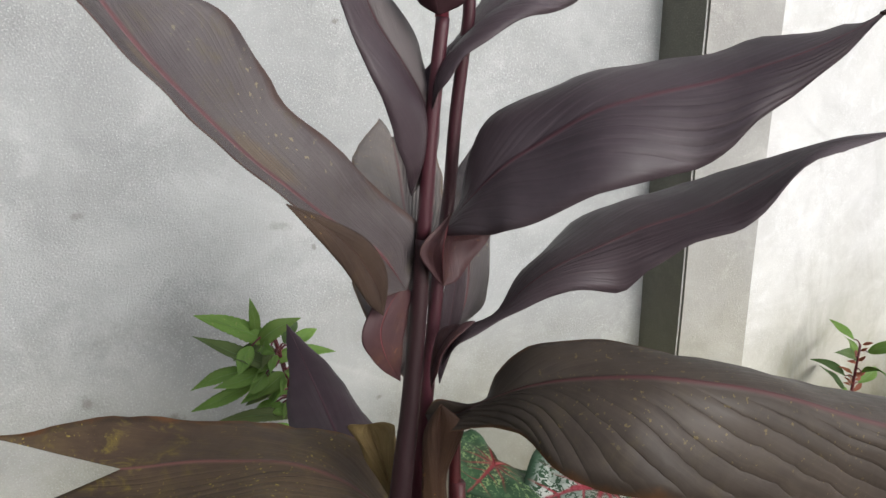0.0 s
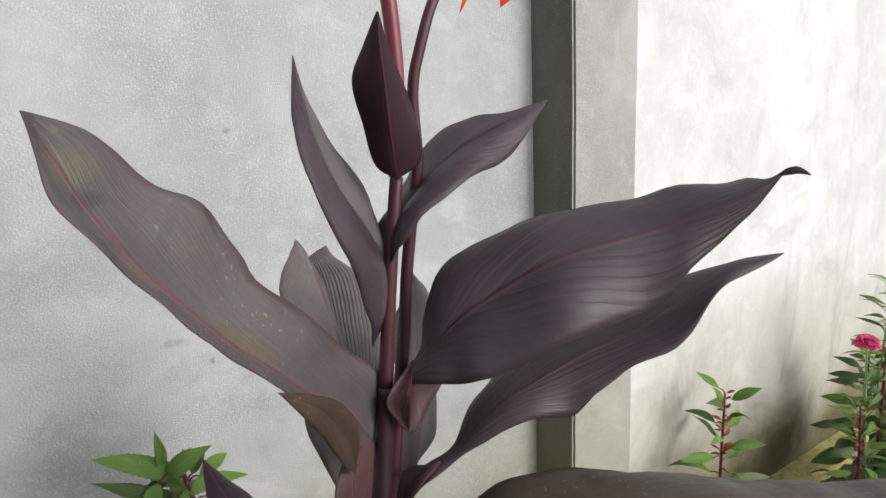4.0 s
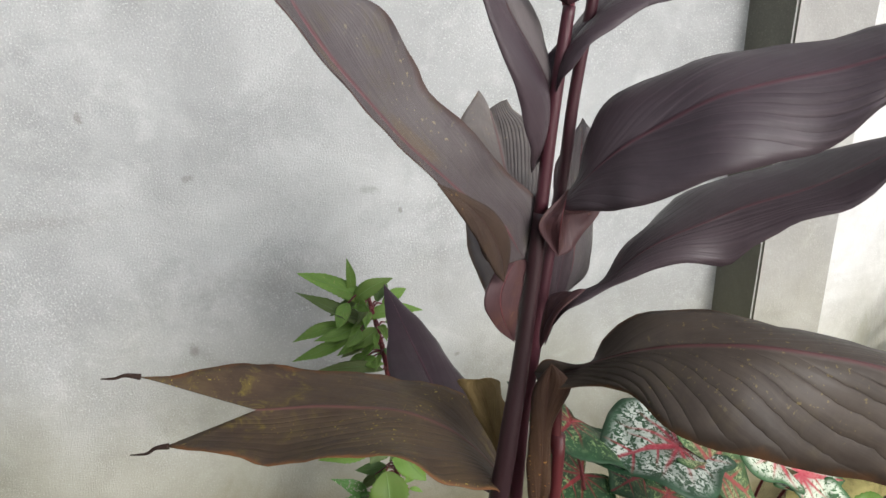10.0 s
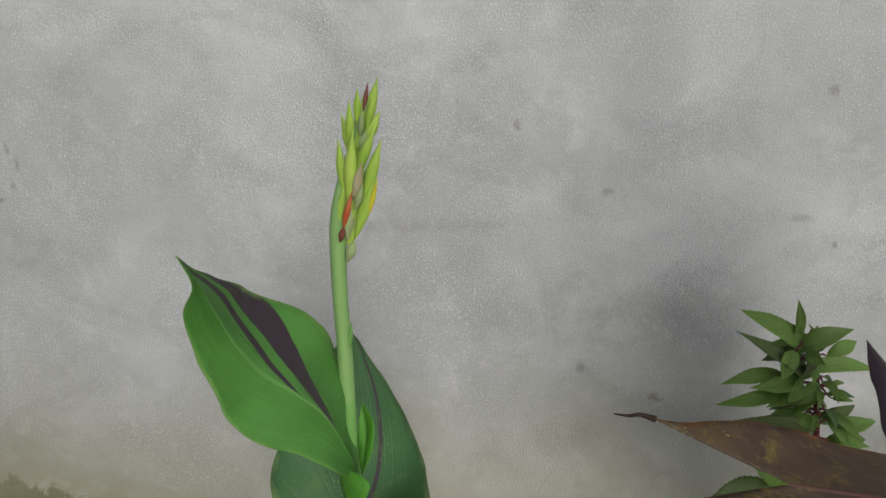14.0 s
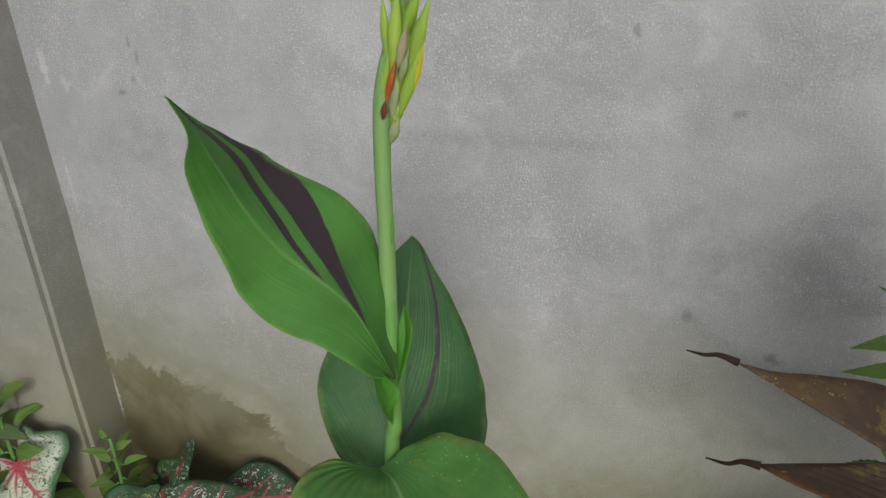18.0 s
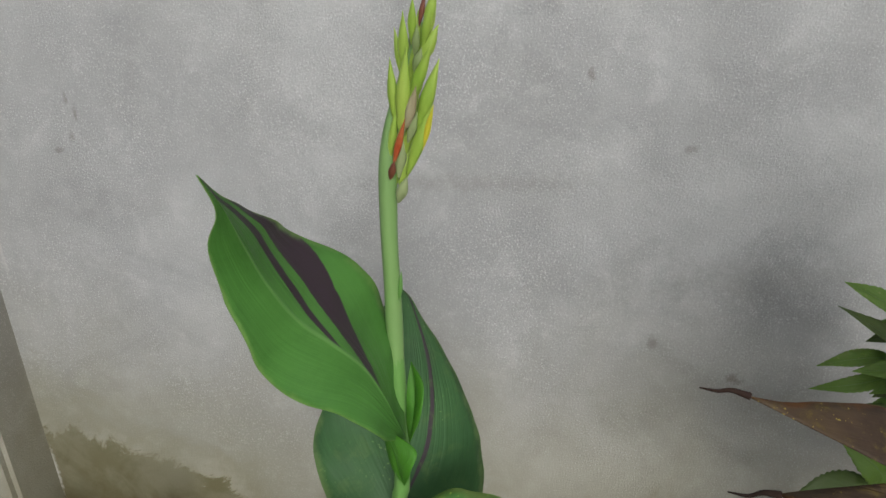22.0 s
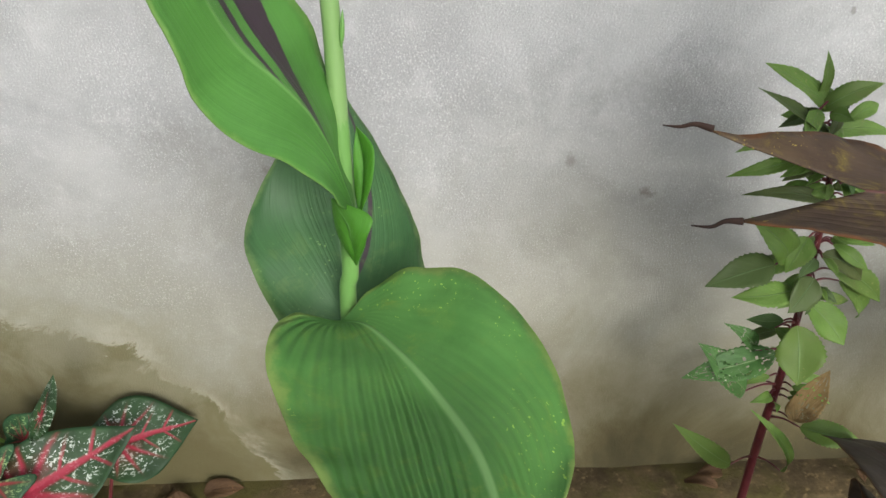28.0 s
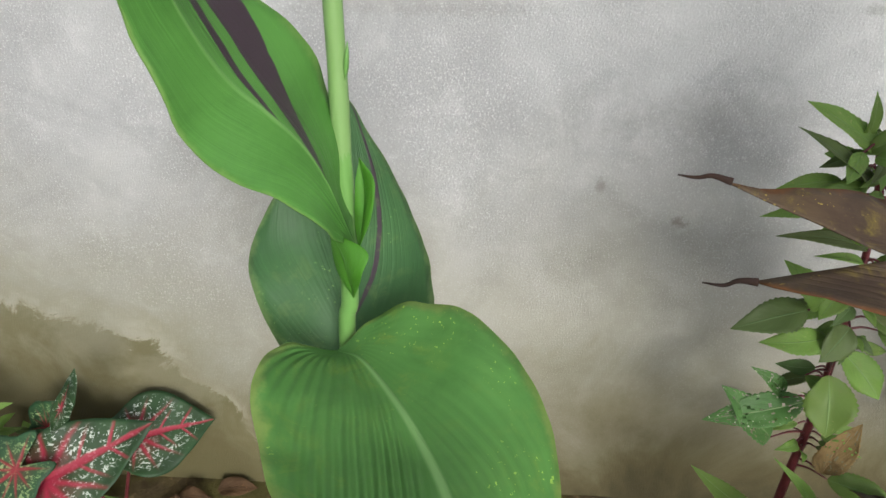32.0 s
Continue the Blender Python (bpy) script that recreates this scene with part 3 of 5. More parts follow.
# ---------------------------------------------------------------- mesh helpers
def part(name, bm, material, parent=None, label="", smooth=True):
    me = bpy.data.meshes.new(name)
    bm.to_mesh(me)
    bm.free()
    if smooth:
        me.polygons.foreach_set("use_smooth", [True] * len(me.polygons))
    me.materials.append(material)
    ob = new(name, me)
    ob.parent = parent
    if label:
        tagged(ob, label)
    return ob


def thing(name, label, category, at=(0, 0, 0), group=""):
    ob = new(name)
    ob.empty_display_size = 0.05
    ob.location = at
    tagged(ob, label, category, group)
    return ob


def under(ob, parent):
    """Hang ob, built in world places, under a thing whose base stands elsewhere."""
    ob.parent = parent
    base = parent.location if parent.parent is None else parent.location + parent.parent.location
    ob.matrix_parent_inverse = Matrix.Translation(-base)
    return ob


def spline(points, n):
    """n + 1 places along a smooth curve through the points."""
    p = [Vector(q) for q in points]
    p = [2 * p[0] - p[1]] + p + [2 * p[-1] - p[-2]]
    out = []
    for i in range(n + 1):
        s = i / n * (len(p) - 3)
        k = min(int(s), len(p) - 4)
        f = s - k
        a, b, c, d = p[k:k + 4]
        out.append(0.5 * (2 * b + (c - a) * f + (2 * a - 5 * b + 4 * c - d) * f * f + (3 * b - a - 3 * c + d) * f ** 3))
    return out


def box_bm(x0, y0, z0, x1, y1, z1, bevel=0.0, seg=2):
    bm = bmesh.new()
    bmesh.ops.create_cube(bm, size=1, matrix=Matrix.Translation(((x0 + x1) / 2, (y0 + y1) / 2, (z0 + z1) / 2)) @ Matrix.Diagonal((x1 - x0, y1 - y0, z1 - z0, 1)))
    if bevel:
        bmesh.ops.bevel(bm, geom=bm.edges[:], offset=bevel, segments=seg, affect="EDGES")
    return bm


def tube_bm(points, radii, sides=10, steps=None):
    """A tapered stem along a smooth curve, closed at both ends."""
    steps = steps or 6 * (len(points) - 1)
    path = spline(points, steps)
    rad = [r.x for r in spline([(r, 0, 0) for r in radii], steps)]
    bm = bmesh.new()
    rings = []
    for i, q in enumerate(path):
        d = (path[min(i + 1, steps)] - path[max(i - 1, 0)]).normalized()
        side = d.cross(Vector((0.31, 1, 0.17))).normalized()
        up = d.cross(side)
        rings.append([bm.verts.new(q + rad[i] * (math.cos(a) * side + math.sin(a) * up)) for a in (2 * math.pi * k / sides for k in range(sides))])
    for a, b in zip(rings, rings[1:]):
        for k in range(sides):
            bm.faces.new((a[k], a[(k + 1) % sides], b[(k + 1) % sides], b[k]))
    bm.faces.new(rings[0])
    bm.faces.new(rings[-1][::-1])
    bmesh.ops.recalc_face_normals(bm, faces=bm.faces[:])
    return bm


def blade_bm(mid, a, b, split=False, rows=48, cols=8, cup=0.12, ripple=0.004, thick=0.0009, seed=1, fray=0.003):
    """A leaf blade lofted between its midrib and its two rims; split: the tip is torn along the midrib into two points."""
    if split:
        ea, eb = spline([mid[0]] + a, rows), spline([mid[0]] + b, rows)
    else:
        ea, eb = spline([mid[0]] + a + [mid[-1]], rows), spline([mid[0]] + b + [mid[-1]], rows)
    em = spline(mid, rows)
    grid = []
    for i in range(rows + 1):
        m, p, q = em[i], ea[i], eb[i]
        across = q - p
        along = em[min(i + 1, rows)] - em[max(i - 1, 0)]
        nrm = across.cross(along)
        nrm = nrm.normalized() if nrm.length > 1e-9 else Vector((0, -1, 0))
        row = []
        for j in range(-cols, cols + 1):
            f = abs(j) / cols
            rim = p if j < 0 else q
            w = (rim - m).length
            if f > 0.6 and 0 < i < rows:
                jag = noise.noise(rim * 55 + Vector((seed, 0, 0))) * 0.5 + noise.noise(rim * 20 + Vector((0, seed, 0)))
                rim = rim + (rim - m) * (jag * fray / max(w, 0.02) * (f - 0.6) / 0.4)
            place = m.lerp(rim, f)
            place += nrm * cup * w * (f * (1 - f)) * 2.0
            wav = noise.noise(place * 16 + Vector((seed * 3.1, 0, 0)))
            place += nrm * ripple * wav * (0.35 + f) * min(1.0, w / 0.03)
            place += nrm * ripple * 0.9 * noise.noise(rim * 34 + Vector((0, 0, seed * 1.7))) * f ** 3 * min(1.0, w / 0.03)
            row.append(place)
        grid.append(row)
    return sheet_bm(grid, thick)


def sheet_bm(grid, thick, holes=0.0, seed=0):
    """A thin closed skin over a grid of places, with a leaf's own coordinates; holes: how much of it insects have eaten."""
    rows, cols = len(grid) - 1, len(grid[0]) - 1
    bm = bmesh.new()
    uv = bm.loops.layers.uv.new("UVMap")
    coord = {}

    def skin(shift):
        vs = []
        for i, row in enumerate(grid):
            line = []
            for j, q in enumerate(row):
                v = bm.verts.new(q)
                coord[v] = (i / rows, j / cols)
                line.append(v)
            vs.append(line)
        return vs

    top = skin(0)
    eaten = {(i, j) for i in range(1, rows - 1) for j in range(1, cols - 1)
             if noise.noise(Vector((i * 0.75 + seed * 3.7, j * 0.75, seed))) > 0.62 - holes} if holes else set()
    for i in range(rows):
        for j in range(cols):
            if (i, j) not in eaten:
                bm.faces.new((top[i][j], top[i + 1][j], top[i + 1][j + 1], top[i][j + 1]))
    bm.normal_update()
    low = []
    for i in range(rows + 1):
        low.append([])
        for j in range(cols + 1):
            v = bm.verts.new(top[i][j].co - top[i][j].normal * thick)
            coord[v] = coord[top[i][j]]
            low[-1].append(v)
    for i in range(rows):
        for j in range(cols):
            if (i, j) not in eaten:
                bm.faces.new((low[i][j], low[i][j + 1], low[i + 1][j + 1], low[i + 1][j]))
    for i in range(rows):
        for j, turn in ((0, False), (cols, True)):
            f = [top[i][j], low[i][j], low[i + 1][j], top[i + 1][j]]
            bm.faces.new(f[::-1] if turn else f)
    for j in range(cols):
        for i, turn in ((0, True), (rows, False)):
            f = [top[i][j], low[i][j], low[i][j + 1], top[i][j + 1]]
            bm.faces.new(f[::-1] if turn else f)
    for f in bm.faces:
        for l in f.loops:
            l[uv].uv = coord[l.vert]
    return bm


def ovate_bm(base, tip, width, facing=(0, -1, 0.5), rows=12, cols=3, sag=0.12, fold=0.25, teeth=0.0, belly=0.42, thick=0.0006, seed=0, wave=0.05, holes=0.0):
    """A small pointed leaf from its stalk to its tip, folded along the midrib, sagging and with toothed rims."""
    base, tip = Vector(base), Vector(tip)
    axis = tip - base
    length = axis.length
    axis.normalize()
    side = axis.cross(Vector(facing)).normalized()
    nrm = side.cross(axis).normalized()
    rnd = random.Random(seed)
    bend, twist = rnd.uniform(-0.08, 0.08), rnd.uniform(-0.5, 0.5)
    sag *= rnd.uniform(0.4, 2.3)
    grid = []
    for i in range(rows + 1):
        t = i / rows
        shape = math.sin(math.pi * t ** (0.55 + 0.45 * belly)) ** (0.82 if t < 0.7 else 0.95) if 0 < t < 1 else 0.0
        m = base + axis * (length * t) + nrm * (length * sag * (4 * t * (1 - t) * 0.5 - 0.5 * t * t)) + side * (length * bend * math.sin(3.14 * t))
        row = []
        for j in range(-cols, cols + 1):
            f = j / cols
            w = 0.5 * width * shape * f
            if teeth and abs(j) == cols and 0 < i < rows:
                w *= 1 + teeth * (1 if i % 2 else -0.6)
            turn = twist * t
            out = side * math.cos(turn) + nrm * math.sin(turn)
            up = nrm * math.cos(turn) - side * math.sin(turn)
            row.append(m + out * w + up * (abs(w) * fold + wave * abs(w) * math.sin(9 * t + 2 * f + seed)))
        grid.append(row)
    return sheet_bm(grid, thick, holes, seed)


def spindle_bm(base, tip, radius, sides=8, rows=10, bulge=0.35, flat=1.0, facing=(0, -1, 0), blunt=0.6, sharp=0.8):
    """A pointed bud or bract from base to tip."""
    base, tip = Vector(base), Vector(tip)
    axis = (tip - base)
    length = axis.length
    axis.normalize()
    side = axis.cross(Vector(facing)).normalized()
    front = side.cross(axis).normalized()
    bm = bmesh.new()
    rings = []
    for i in range(rows + 1):
        t = i / rows
        r = radius * (max(t, 0.01) / bulge) ** blunt if t < bulge else radius * math.cos((t - bulge) / (1 - bulge) * 1.5) ** sharp
        rings.append([bm.verts.new(base + axis * length * t + r * (math.cos(a) * side + flat * math.sin(a) * front)) for a in (2 * math.pi * k / sides for k in range(sides))])
    for a, b in zip(rings, rings[1:]):
        for k in range(sides):
            bm.faces.new((a[k], a[(k + 1) % sides], b[(k + 1) % sides], b[k]))
    bm.faces.new(rings[0])
    bm.faces.new(rings[-1][::-1])
    bmesh.ops.recalc_face_normals(bm, faces=bm.faces[:])
    return bm


# ---------------------------------------------------------------- wall, columns and ground
WALL_Y = 1.2
DEPTH = 0.118
ground_bm = bmesh.new()
xs = [-600, -60, -10] + [-3 + 0.06 * i for i in range(117)] + [10, 60, 600]
ys = [-600, -60, -10, -3] + [-1 + 0.06 * i for i in range(36)] + [1.16, 1.3, 3, 10, 60, 600]
gv = [[ground_bm.verts.new((x, y, -0.05 + (0.022 * noise.noise(Vector((x * 7, y * 7, 0))) + 0.02 * noise.noise(Vector((x * 21, y * 21, 3))) if abs(x) < 5 and -1.1 < y < 1.25 else 0))) for x in xs] for y in ys]
for r0, r1 in zip(gv, gv[1:]):
    for k in range(len(xs) - 1):
        ground_bm.faces.new((r0[k], r0[k + 1], r1[k + 1], r1[k]))
tagged(part("ground", ground_bm, M_SOIL), "dark brown garden soil of the planting bed", "ground", kind="structure")


def wall_bm(x0, x1):
    """A plastered stretch of wall whose face is very slightly uneven."""
    bm = bmesh.new()
    nx, nz = max(2, int((x1 - x0) / 0.06)), 40
    front = [[bm.verts.new((x0 + (x1 - x0) * i / nx, WALL_Y + 0.0025 * noise.noise(Vector((x0 + (x1 - x0) * i / nx, 0, -0.1 + 2.7 * k / nz)) * 3.0), -0.1 + 2.7 * k / nz)) for i in range(nx + 1)] for k in range(nz + 1)]
    back = [[bm.verts.new((x, WALL_Y + 0.15, z)) for x in (x0, x1)] for z in (-0.1, 2.6)]
    for r0, r1 in zip(front, front[1:]):
        for i in range(nx):
            bm.faces.new((r0[i], r0[i + 1], r1[i + 1], r1[i]))
    bm.faces.new((back[0][1], back[0][0], back[1][0], back[1][1]))
    bm.faces.new(front[-1] + [back[1][1], back[1][0]])
    bm.faces.new([r[0] for r in front[::-1]] + [back[0][0], back[1][0]])
    bm.faces.new([r[-1] for r in front] + [back[1][1], back[0][1]])
    bmesh.ops.recalc_face_normals(bm, faces=bm.faces[:])
    return bm


tagged(part("wall_north", wall_bm(-1.65, 0.97), M_WALL), "grey cement-plastered garden wall with damp stains", "wall", kind="structure")
tagged(part("wall_east", wall_bm(0.971, 6.5), M_WALL_PALE), "pale bright plastered wall with faint streaks", "wall", kind="structure")
tagged(part("wall_west", wall_bm(-6.5, -1.651), M_COLUMN_WEST), "grey plastered wall beyond the column", "wall", kind="structure")


# unseen blocker behind the camera, added to dim the light on the left
tagged(part("wall_south", box_bm(-9, -2.75, -0.1, -0.8, -2.5, 3.1, 0.01), M_COLUMN), "unseen plain wall added to hold light off the left part", "wall", kind="structure")


def column(name, front, foot, front_mat, side_mat, label, round_off=0.005):
    """A square column standing out of the wall; front: its two front corners, foot: where its sides meet the wall."""
    bm = bmesh.new()
    y0, y1 = WALL_Y - DEPTH, WALL_Y + 0.02
    nz = 30
    plan = [(front[0], y0), (front[1], y0), (foot[1], y1), (foot[0], y1)]
    rings = [[bm.verts.new((x + 0.0025 * noise.noise(Vector((x * 9, k * 0.35, 1))), y + 0.0015 * noise.noise(Vector((x * 9, k * 0.4, 7))), -0.1 + 2.72 * k / nz)) for x, y in plan] for k in range(nz + 1)]
    for r0, r1 in zip(rings, rings[1:]):
        for k in range(4):
            bm.faces.new((r0[k], r0[(k + 1) % 4], r1[(k + 1) % 4], r1[k]))
    bm.faces.new(rings[-1])
    bmesh.ops.recalc_face_normals(bm, faces=bm.faces[:])
    upright = [e for e in bm.edges if abs(e.verts[0].co.z - e.verts[1].co.z) > 0.05 and e.verts[0].co.y < y0 + 0.02]
    bmesh.ops.bevel(bm, geom=upright, offset=round_off, segments=4, affect="EDGES")
    body = part(name, bm, front_mat, smooth=False)
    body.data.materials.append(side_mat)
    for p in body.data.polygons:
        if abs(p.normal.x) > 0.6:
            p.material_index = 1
    return tagged(body, label, "column", kind="structure")


column("column_east", (0.873, 1.084), (0.859, 1.084), M_COLUMN, M_COLUMN_SHADE, "square cement-rendered wall column, its left side coloured dark as shade")
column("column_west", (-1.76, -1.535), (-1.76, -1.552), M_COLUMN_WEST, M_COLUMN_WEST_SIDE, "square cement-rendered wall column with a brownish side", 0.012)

ledge = bmesh.new()
n = 150
prof = [(1.098, -0.08), (1.103, -0.008), (1.112, 0.0), (1.22, 0.004)]
rows_ = [[ledge.verts.new((-6 + 12.5 * i / n, y + 0.006 * noise.noise(Vector((i * 0.7, y * 9, z))), z + 0.006 * noise.noise(Vector((i * 0.9, y * 20, 5))))) for y, z in prof] for i in range(n + 1)]
for r0, r1 in zip(rows_, rows_[1:]):
    for k in range(len(prof) - 1):
        ledge.faces.new((r0[k], r1[k], r1[k + 1], r0[k + 1]))
bmesh.ops.recalc_face_normals(ledge, faces=ledge.faces[:])
tagged(part("wall_footing", ledge, M_LEDGE), "rough mossy concrete footing along the wall", "footing", kind="structure")

# ---------------------------------------------------------------- cannas
LEFT_BIG = dict(mid=[(0.0131, 0.478, 1.1362), (-0.0126, 0.462, 1.1757), (-0.0465, 0.447, 1.2035), (-0.0796, 0.43, 1.2347), (-0.1089, 0.415, 1.2646), (-0.1336, 0.405, 1.2947), (-0.1548, 0.4, 1.3238), (-0.1695, 0.4, 1.3482), (-0.1768, 0.405, 1.3664), (-0.1855, 0.415, 1.3911)],
    a=[(0.0369, 0.49, 1.1623), (0.0189, 0.487, 1.1939), (-0.0144, 0.475, 1.2263), (-0.0499, 0.463, 1.2643), (-0.0819, 0.455, 1.3032), (-0.1031, 0.447, 1.3359), (-0.13, 0.44, 1.3516), (-0.152, 0.43, 1.3767)],
    b=[(-0.0199, 0.462, 1.1427), (-0.0513, 0.44, 1.1932), (-0.0877, 0.415, 1.2352), (-0.119, 0.395, 1.2666), (-0.1438, 0.382, 1.2997), (-0.1659, 0.376, 1.328), (-0.1797, 0.38, 1.3493), (-0.1855, 0.392, 1.3706)])
LEFT_NARROW = dict(mid=[(0.0214, 0.484, 1.2091), (0.0322, 0.484, 1.2405), (0.033, 0.482, 1.2731), (0.0176, 0.48, 1.3039), (-0.0013, 0.48, 1.3335), (-0.0105, 0.488, 1.3634), (-0.0121, 0.5, 1.3934), (-0.0098, 0.517, 1.4252)],
    a=[(0.008, 0.462, 1.2351), (-0.0015, 0.455, 1.2663), (-0.017, 0.452, 1.3046), (-0.0274, 0.455, 1.3329), (-0.0306, 0.465, 1.3635), (-0.0243, 0.49, 1.3906)],
    b=[(0.0505, 0.505, 1.2328), (0.0554, 0.512, 1.2658), (0.0447, 0.515, 1.3005), (0.0364, 0.517, 1.3331), (0.014, 0.515, 1.3603), (-0.0053, 0.51, 1.3935)])
UPPER_RIGHT = dict(mid=[(0.0375, 0.478, 1.2705), (0.0521, 0.484, 1.3045), (0.079, 0.486, 1.3307), (0.1109, 0.486, 1.3508), (0.1475, 0.486, 1.3647), (0.1865, 0.486, 1.3804), (0.2088, 0.486, 1.3874)],
    a=[(0.0365, 0.5, 1.2887), (0.0632, 0.515, 1.3166), (0.1153, 0.525, 1.3609), (0.1564, 0.517, 1.3767), (0.1787, 0.495, 1.3801)],
    b=[(0.0375, 0.462, 1.2898), (0.0523, 0.455, 1.3045), (0.081, 0.45, 1.321), (0.1106, 0.455, 1.3326), (0.1594, 0.47, 1.3522)])
RIGHT_BIG = dict(mid=[(0.0387, 0.472, 1.178), (0.0549, 0.455, 1.2064), (0.0737, 0.437, 1.2319), (0.0951, 0.417, 1.2526), (0.1194, 0.395, 1.271), (0.1505, 0.372, 1.2847), (0.1892, 0.35, 1.2933), (0.2155, 0.325, 1.3053), (0.2399, 0.305, 1.3212), (0.2544, 0.298, 1.331)],
    a=[(0.056, 0.47, 1.2034), (0.066, 0.472, 1.2428), (0.0878, 0.468, 1.27), (0.1271, 0.455, 1.2868), (0.1742, 0.435, 1.2966), (0.2139, 0.405, 1.3093), (0.2539, 0.365, 1.3128), (0.2632, 0.325, 1.3229)],
    b=[(0.0454, 0.44, 1.186), (0.0585, 0.41, 1.193), (0.0766, 0.385, 1.2037), (0.1007, 0.365, 1.221), (0.1394, 0.35, 1.2328), (0.1756, 0.335, 1.2497), (0.2106, 0.322, 1.2778), (0.2358, 0.308, 1.3087)])
RIGHT_SECOND = dict(mid=[(0.0445, 0.486, 1.0614), (0.0626, 0.482, 1.0903), (0.0891, 0.474, 1.1027), (0.1141, 0.46, 1.1305), (0.1492, 0.446, 1.1531), (0.19, 0.43, 1.1718), (0.231, 0.41, 1.1895), (0.2731, 0.388, 1.2122), (0.3177, 0.365, 1.2376), (0.3608, 0.349, 1.2479)],
    a=[(0.0511, 0.49, 1.0869), (0.1006, 0.493, 1.0978), (0.1397, 0.496, 1.1325), (0.1794, 0.497, 1.166), (0.2535, 0.488, 1.1842), (0.3126, 0.465, 1.2037), (0.3572, 0.43, 1.2164), (0.3638, 0.38, 1.2397)],
    b=[(0.0536, 0.47, 1.0876), (0.0851, 0.465, 1.1028), (0.1086, 0.45, 1.1148), (0.1388, 0.435, 1.1267), (0.1786, 0.415, 1.1368), (0.2174, 0.392, 1.1698), (0.2517, 0.372, 1.1961), (0.2933, 0.36, 1.2257)])
RIGHT_LOW = dict(mid=[(0.0232, 0.474, 1.0269), (0.0464, 0.46, 1.0295), (0.0578, 0.433, 1.0521), (0.0831, 0.398, 1.0767), (0.1156, 0.365, 1.0912), (0.1591, 0.335, 1.0946), (0.228, 0.31, 1.0773), (0.3182, 0.288, 1.0417), (0.4879, 0.27, 0.9683), (0.9924, 0.255, 0.7158)],
    a=[(0.0327, 0.468, 1.042), (0.0601, 0.45, 1.0402), (0.0769, 0.43, 1.0854), (0.1221, 0.405, 1.1005), (0.1863, 0.378, 1.0906), (0.2926, 0.35, 1.0559), (0.4288, 0.325, 1.0114), (0.6151, 0.3, 0.9457)],
    b=[(0.0255, 0.458, 1.0197), (0.0489, 0.43, 1.0321), (0.0608, 0.385, 1.049), (0.0657, 0.345, 1.0474), (0.101, 0.317, 1.0321), (0.1786, 0.293, 1.0085), (0.3536, 0.275, 0.9402), (0.6121, 0.262, 0.8411)])
LEFT_LOW = dict(mid=[(0.023, 0.52, 0.85), (0.007, 0.535, 0.887), (-0.0282, 0.56, 0.9212), (-0.0821, 0.585, 0.9418), (-0.1407, 0.6, 0.9519), (-0.2199, 0.62, 0.9532)],
    a=[(0.036, 0.59, 0.877), (0.007, 0.62, 0.919), (-0.0617, 0.665, 0.9345), (-0.2031, 0.68, 0.9687), (-0.3303, 0.665, 0.9908)],
    b=[(-0.0141, 0.47, 0.9091), (-0.0648, 0.47, 0.9365), (-0.1129, 0.485, 0.9633), (-0.1979, 0.535, 0.9425), (-0.3111, 0.625, 0.9289)])
UPRIGHT = dict(mid=[(0.007, 0.52, 0.855), (0.011, 0.617, 0.842), (0.005, 0.715, 0.862), (-0.004, 0.812, 0.898), (-0.02, 0.885, 0.955)],
    a=[(-0.059, 0.585, 0.876), (-0.053, 0.715, 0.883), (-0.033, 0.828, 0.909)],
    b=[(0.065, 0.65, 0.812), (0.06, 0.747, 0.843), (0.026, 0.844, 0.895)])
BACK_SPLIT = dict(mid=[(0.0204, 0.5, 1.0409), (0.0299, 0.53, 1.0774), (0.0499, 0.58, 1.1086), (0.0747, 0.65, 1.1478), (0.1017, 0.74, 1.1767), (0.1253, 0.83, 1.2064)],
    a=[(-0, 0.51, 1.0767), (-0.0149, 0.53, 1.1173), (-0.0022, 0.58, 1.1499), (0.0209, 0.66, 1.1872), (0.0559, 0.75, 1.2079), (0.1094, 0.83, 1.2317)],
    b=[(0.0415, 0.52, 1.0773), (0.075, 0.57, 1.111), (0.12, 0.65, 1.1383), (0.1528, 0.74, 1.1825), (0.1509, 0.83, 1.2175)])
BACK_RIGHT = dict(mid=[(0.0638, 0.505, 1.0805), (0.0816, 0.52, 1.1034), (0.0957, 0.54, 1.1405), (0.109, 0.56, 1.1846), (0.1217, 0.58, 1.2313)],
    a=[(0.0624, 0.515, 1.1024), (0.0685, 0.53, 1.1523), (0.0846, 0.555, 1.1989)],
    b=[(0.1047, 0.53, 1.0934), (0.1219, 0.55, 1.1285), (0.1409, 0.575, 1.1966)])
NODE_SHEATH = dict(mid=[(0.0482, 0.47, 1.1946), (0.0366, 0.455, 1.1809), (0.0348, 0.456, 1.1618), (0.0389, 0.466, 1.1394)],
    a=[(0.0209, 0.464, 1.1727), (0.0281, 0.464, 1.1515)],
    b=[(0.0878, 0.478, 1.1755), (0.0682, 0.474, 1.1539), (0.0537, 0.47, 1.1399)])
DRY = dict(mid=[(0.015, 0.505, 0.866), (0.007, 0.515, 0.921), (-0.002, 0.525, 0.963), (-0.009, 0.535, 0.992)],
    a=[(0.006, 0.52, 0.911), (-0.013, 0.535, 0.962), (-0.026, 0.54, 0.989)],
    b=[(0.019, 0.51, 0.929), (0.013, 0.525, 0.973), (0.013, 0.53, 0.988)])
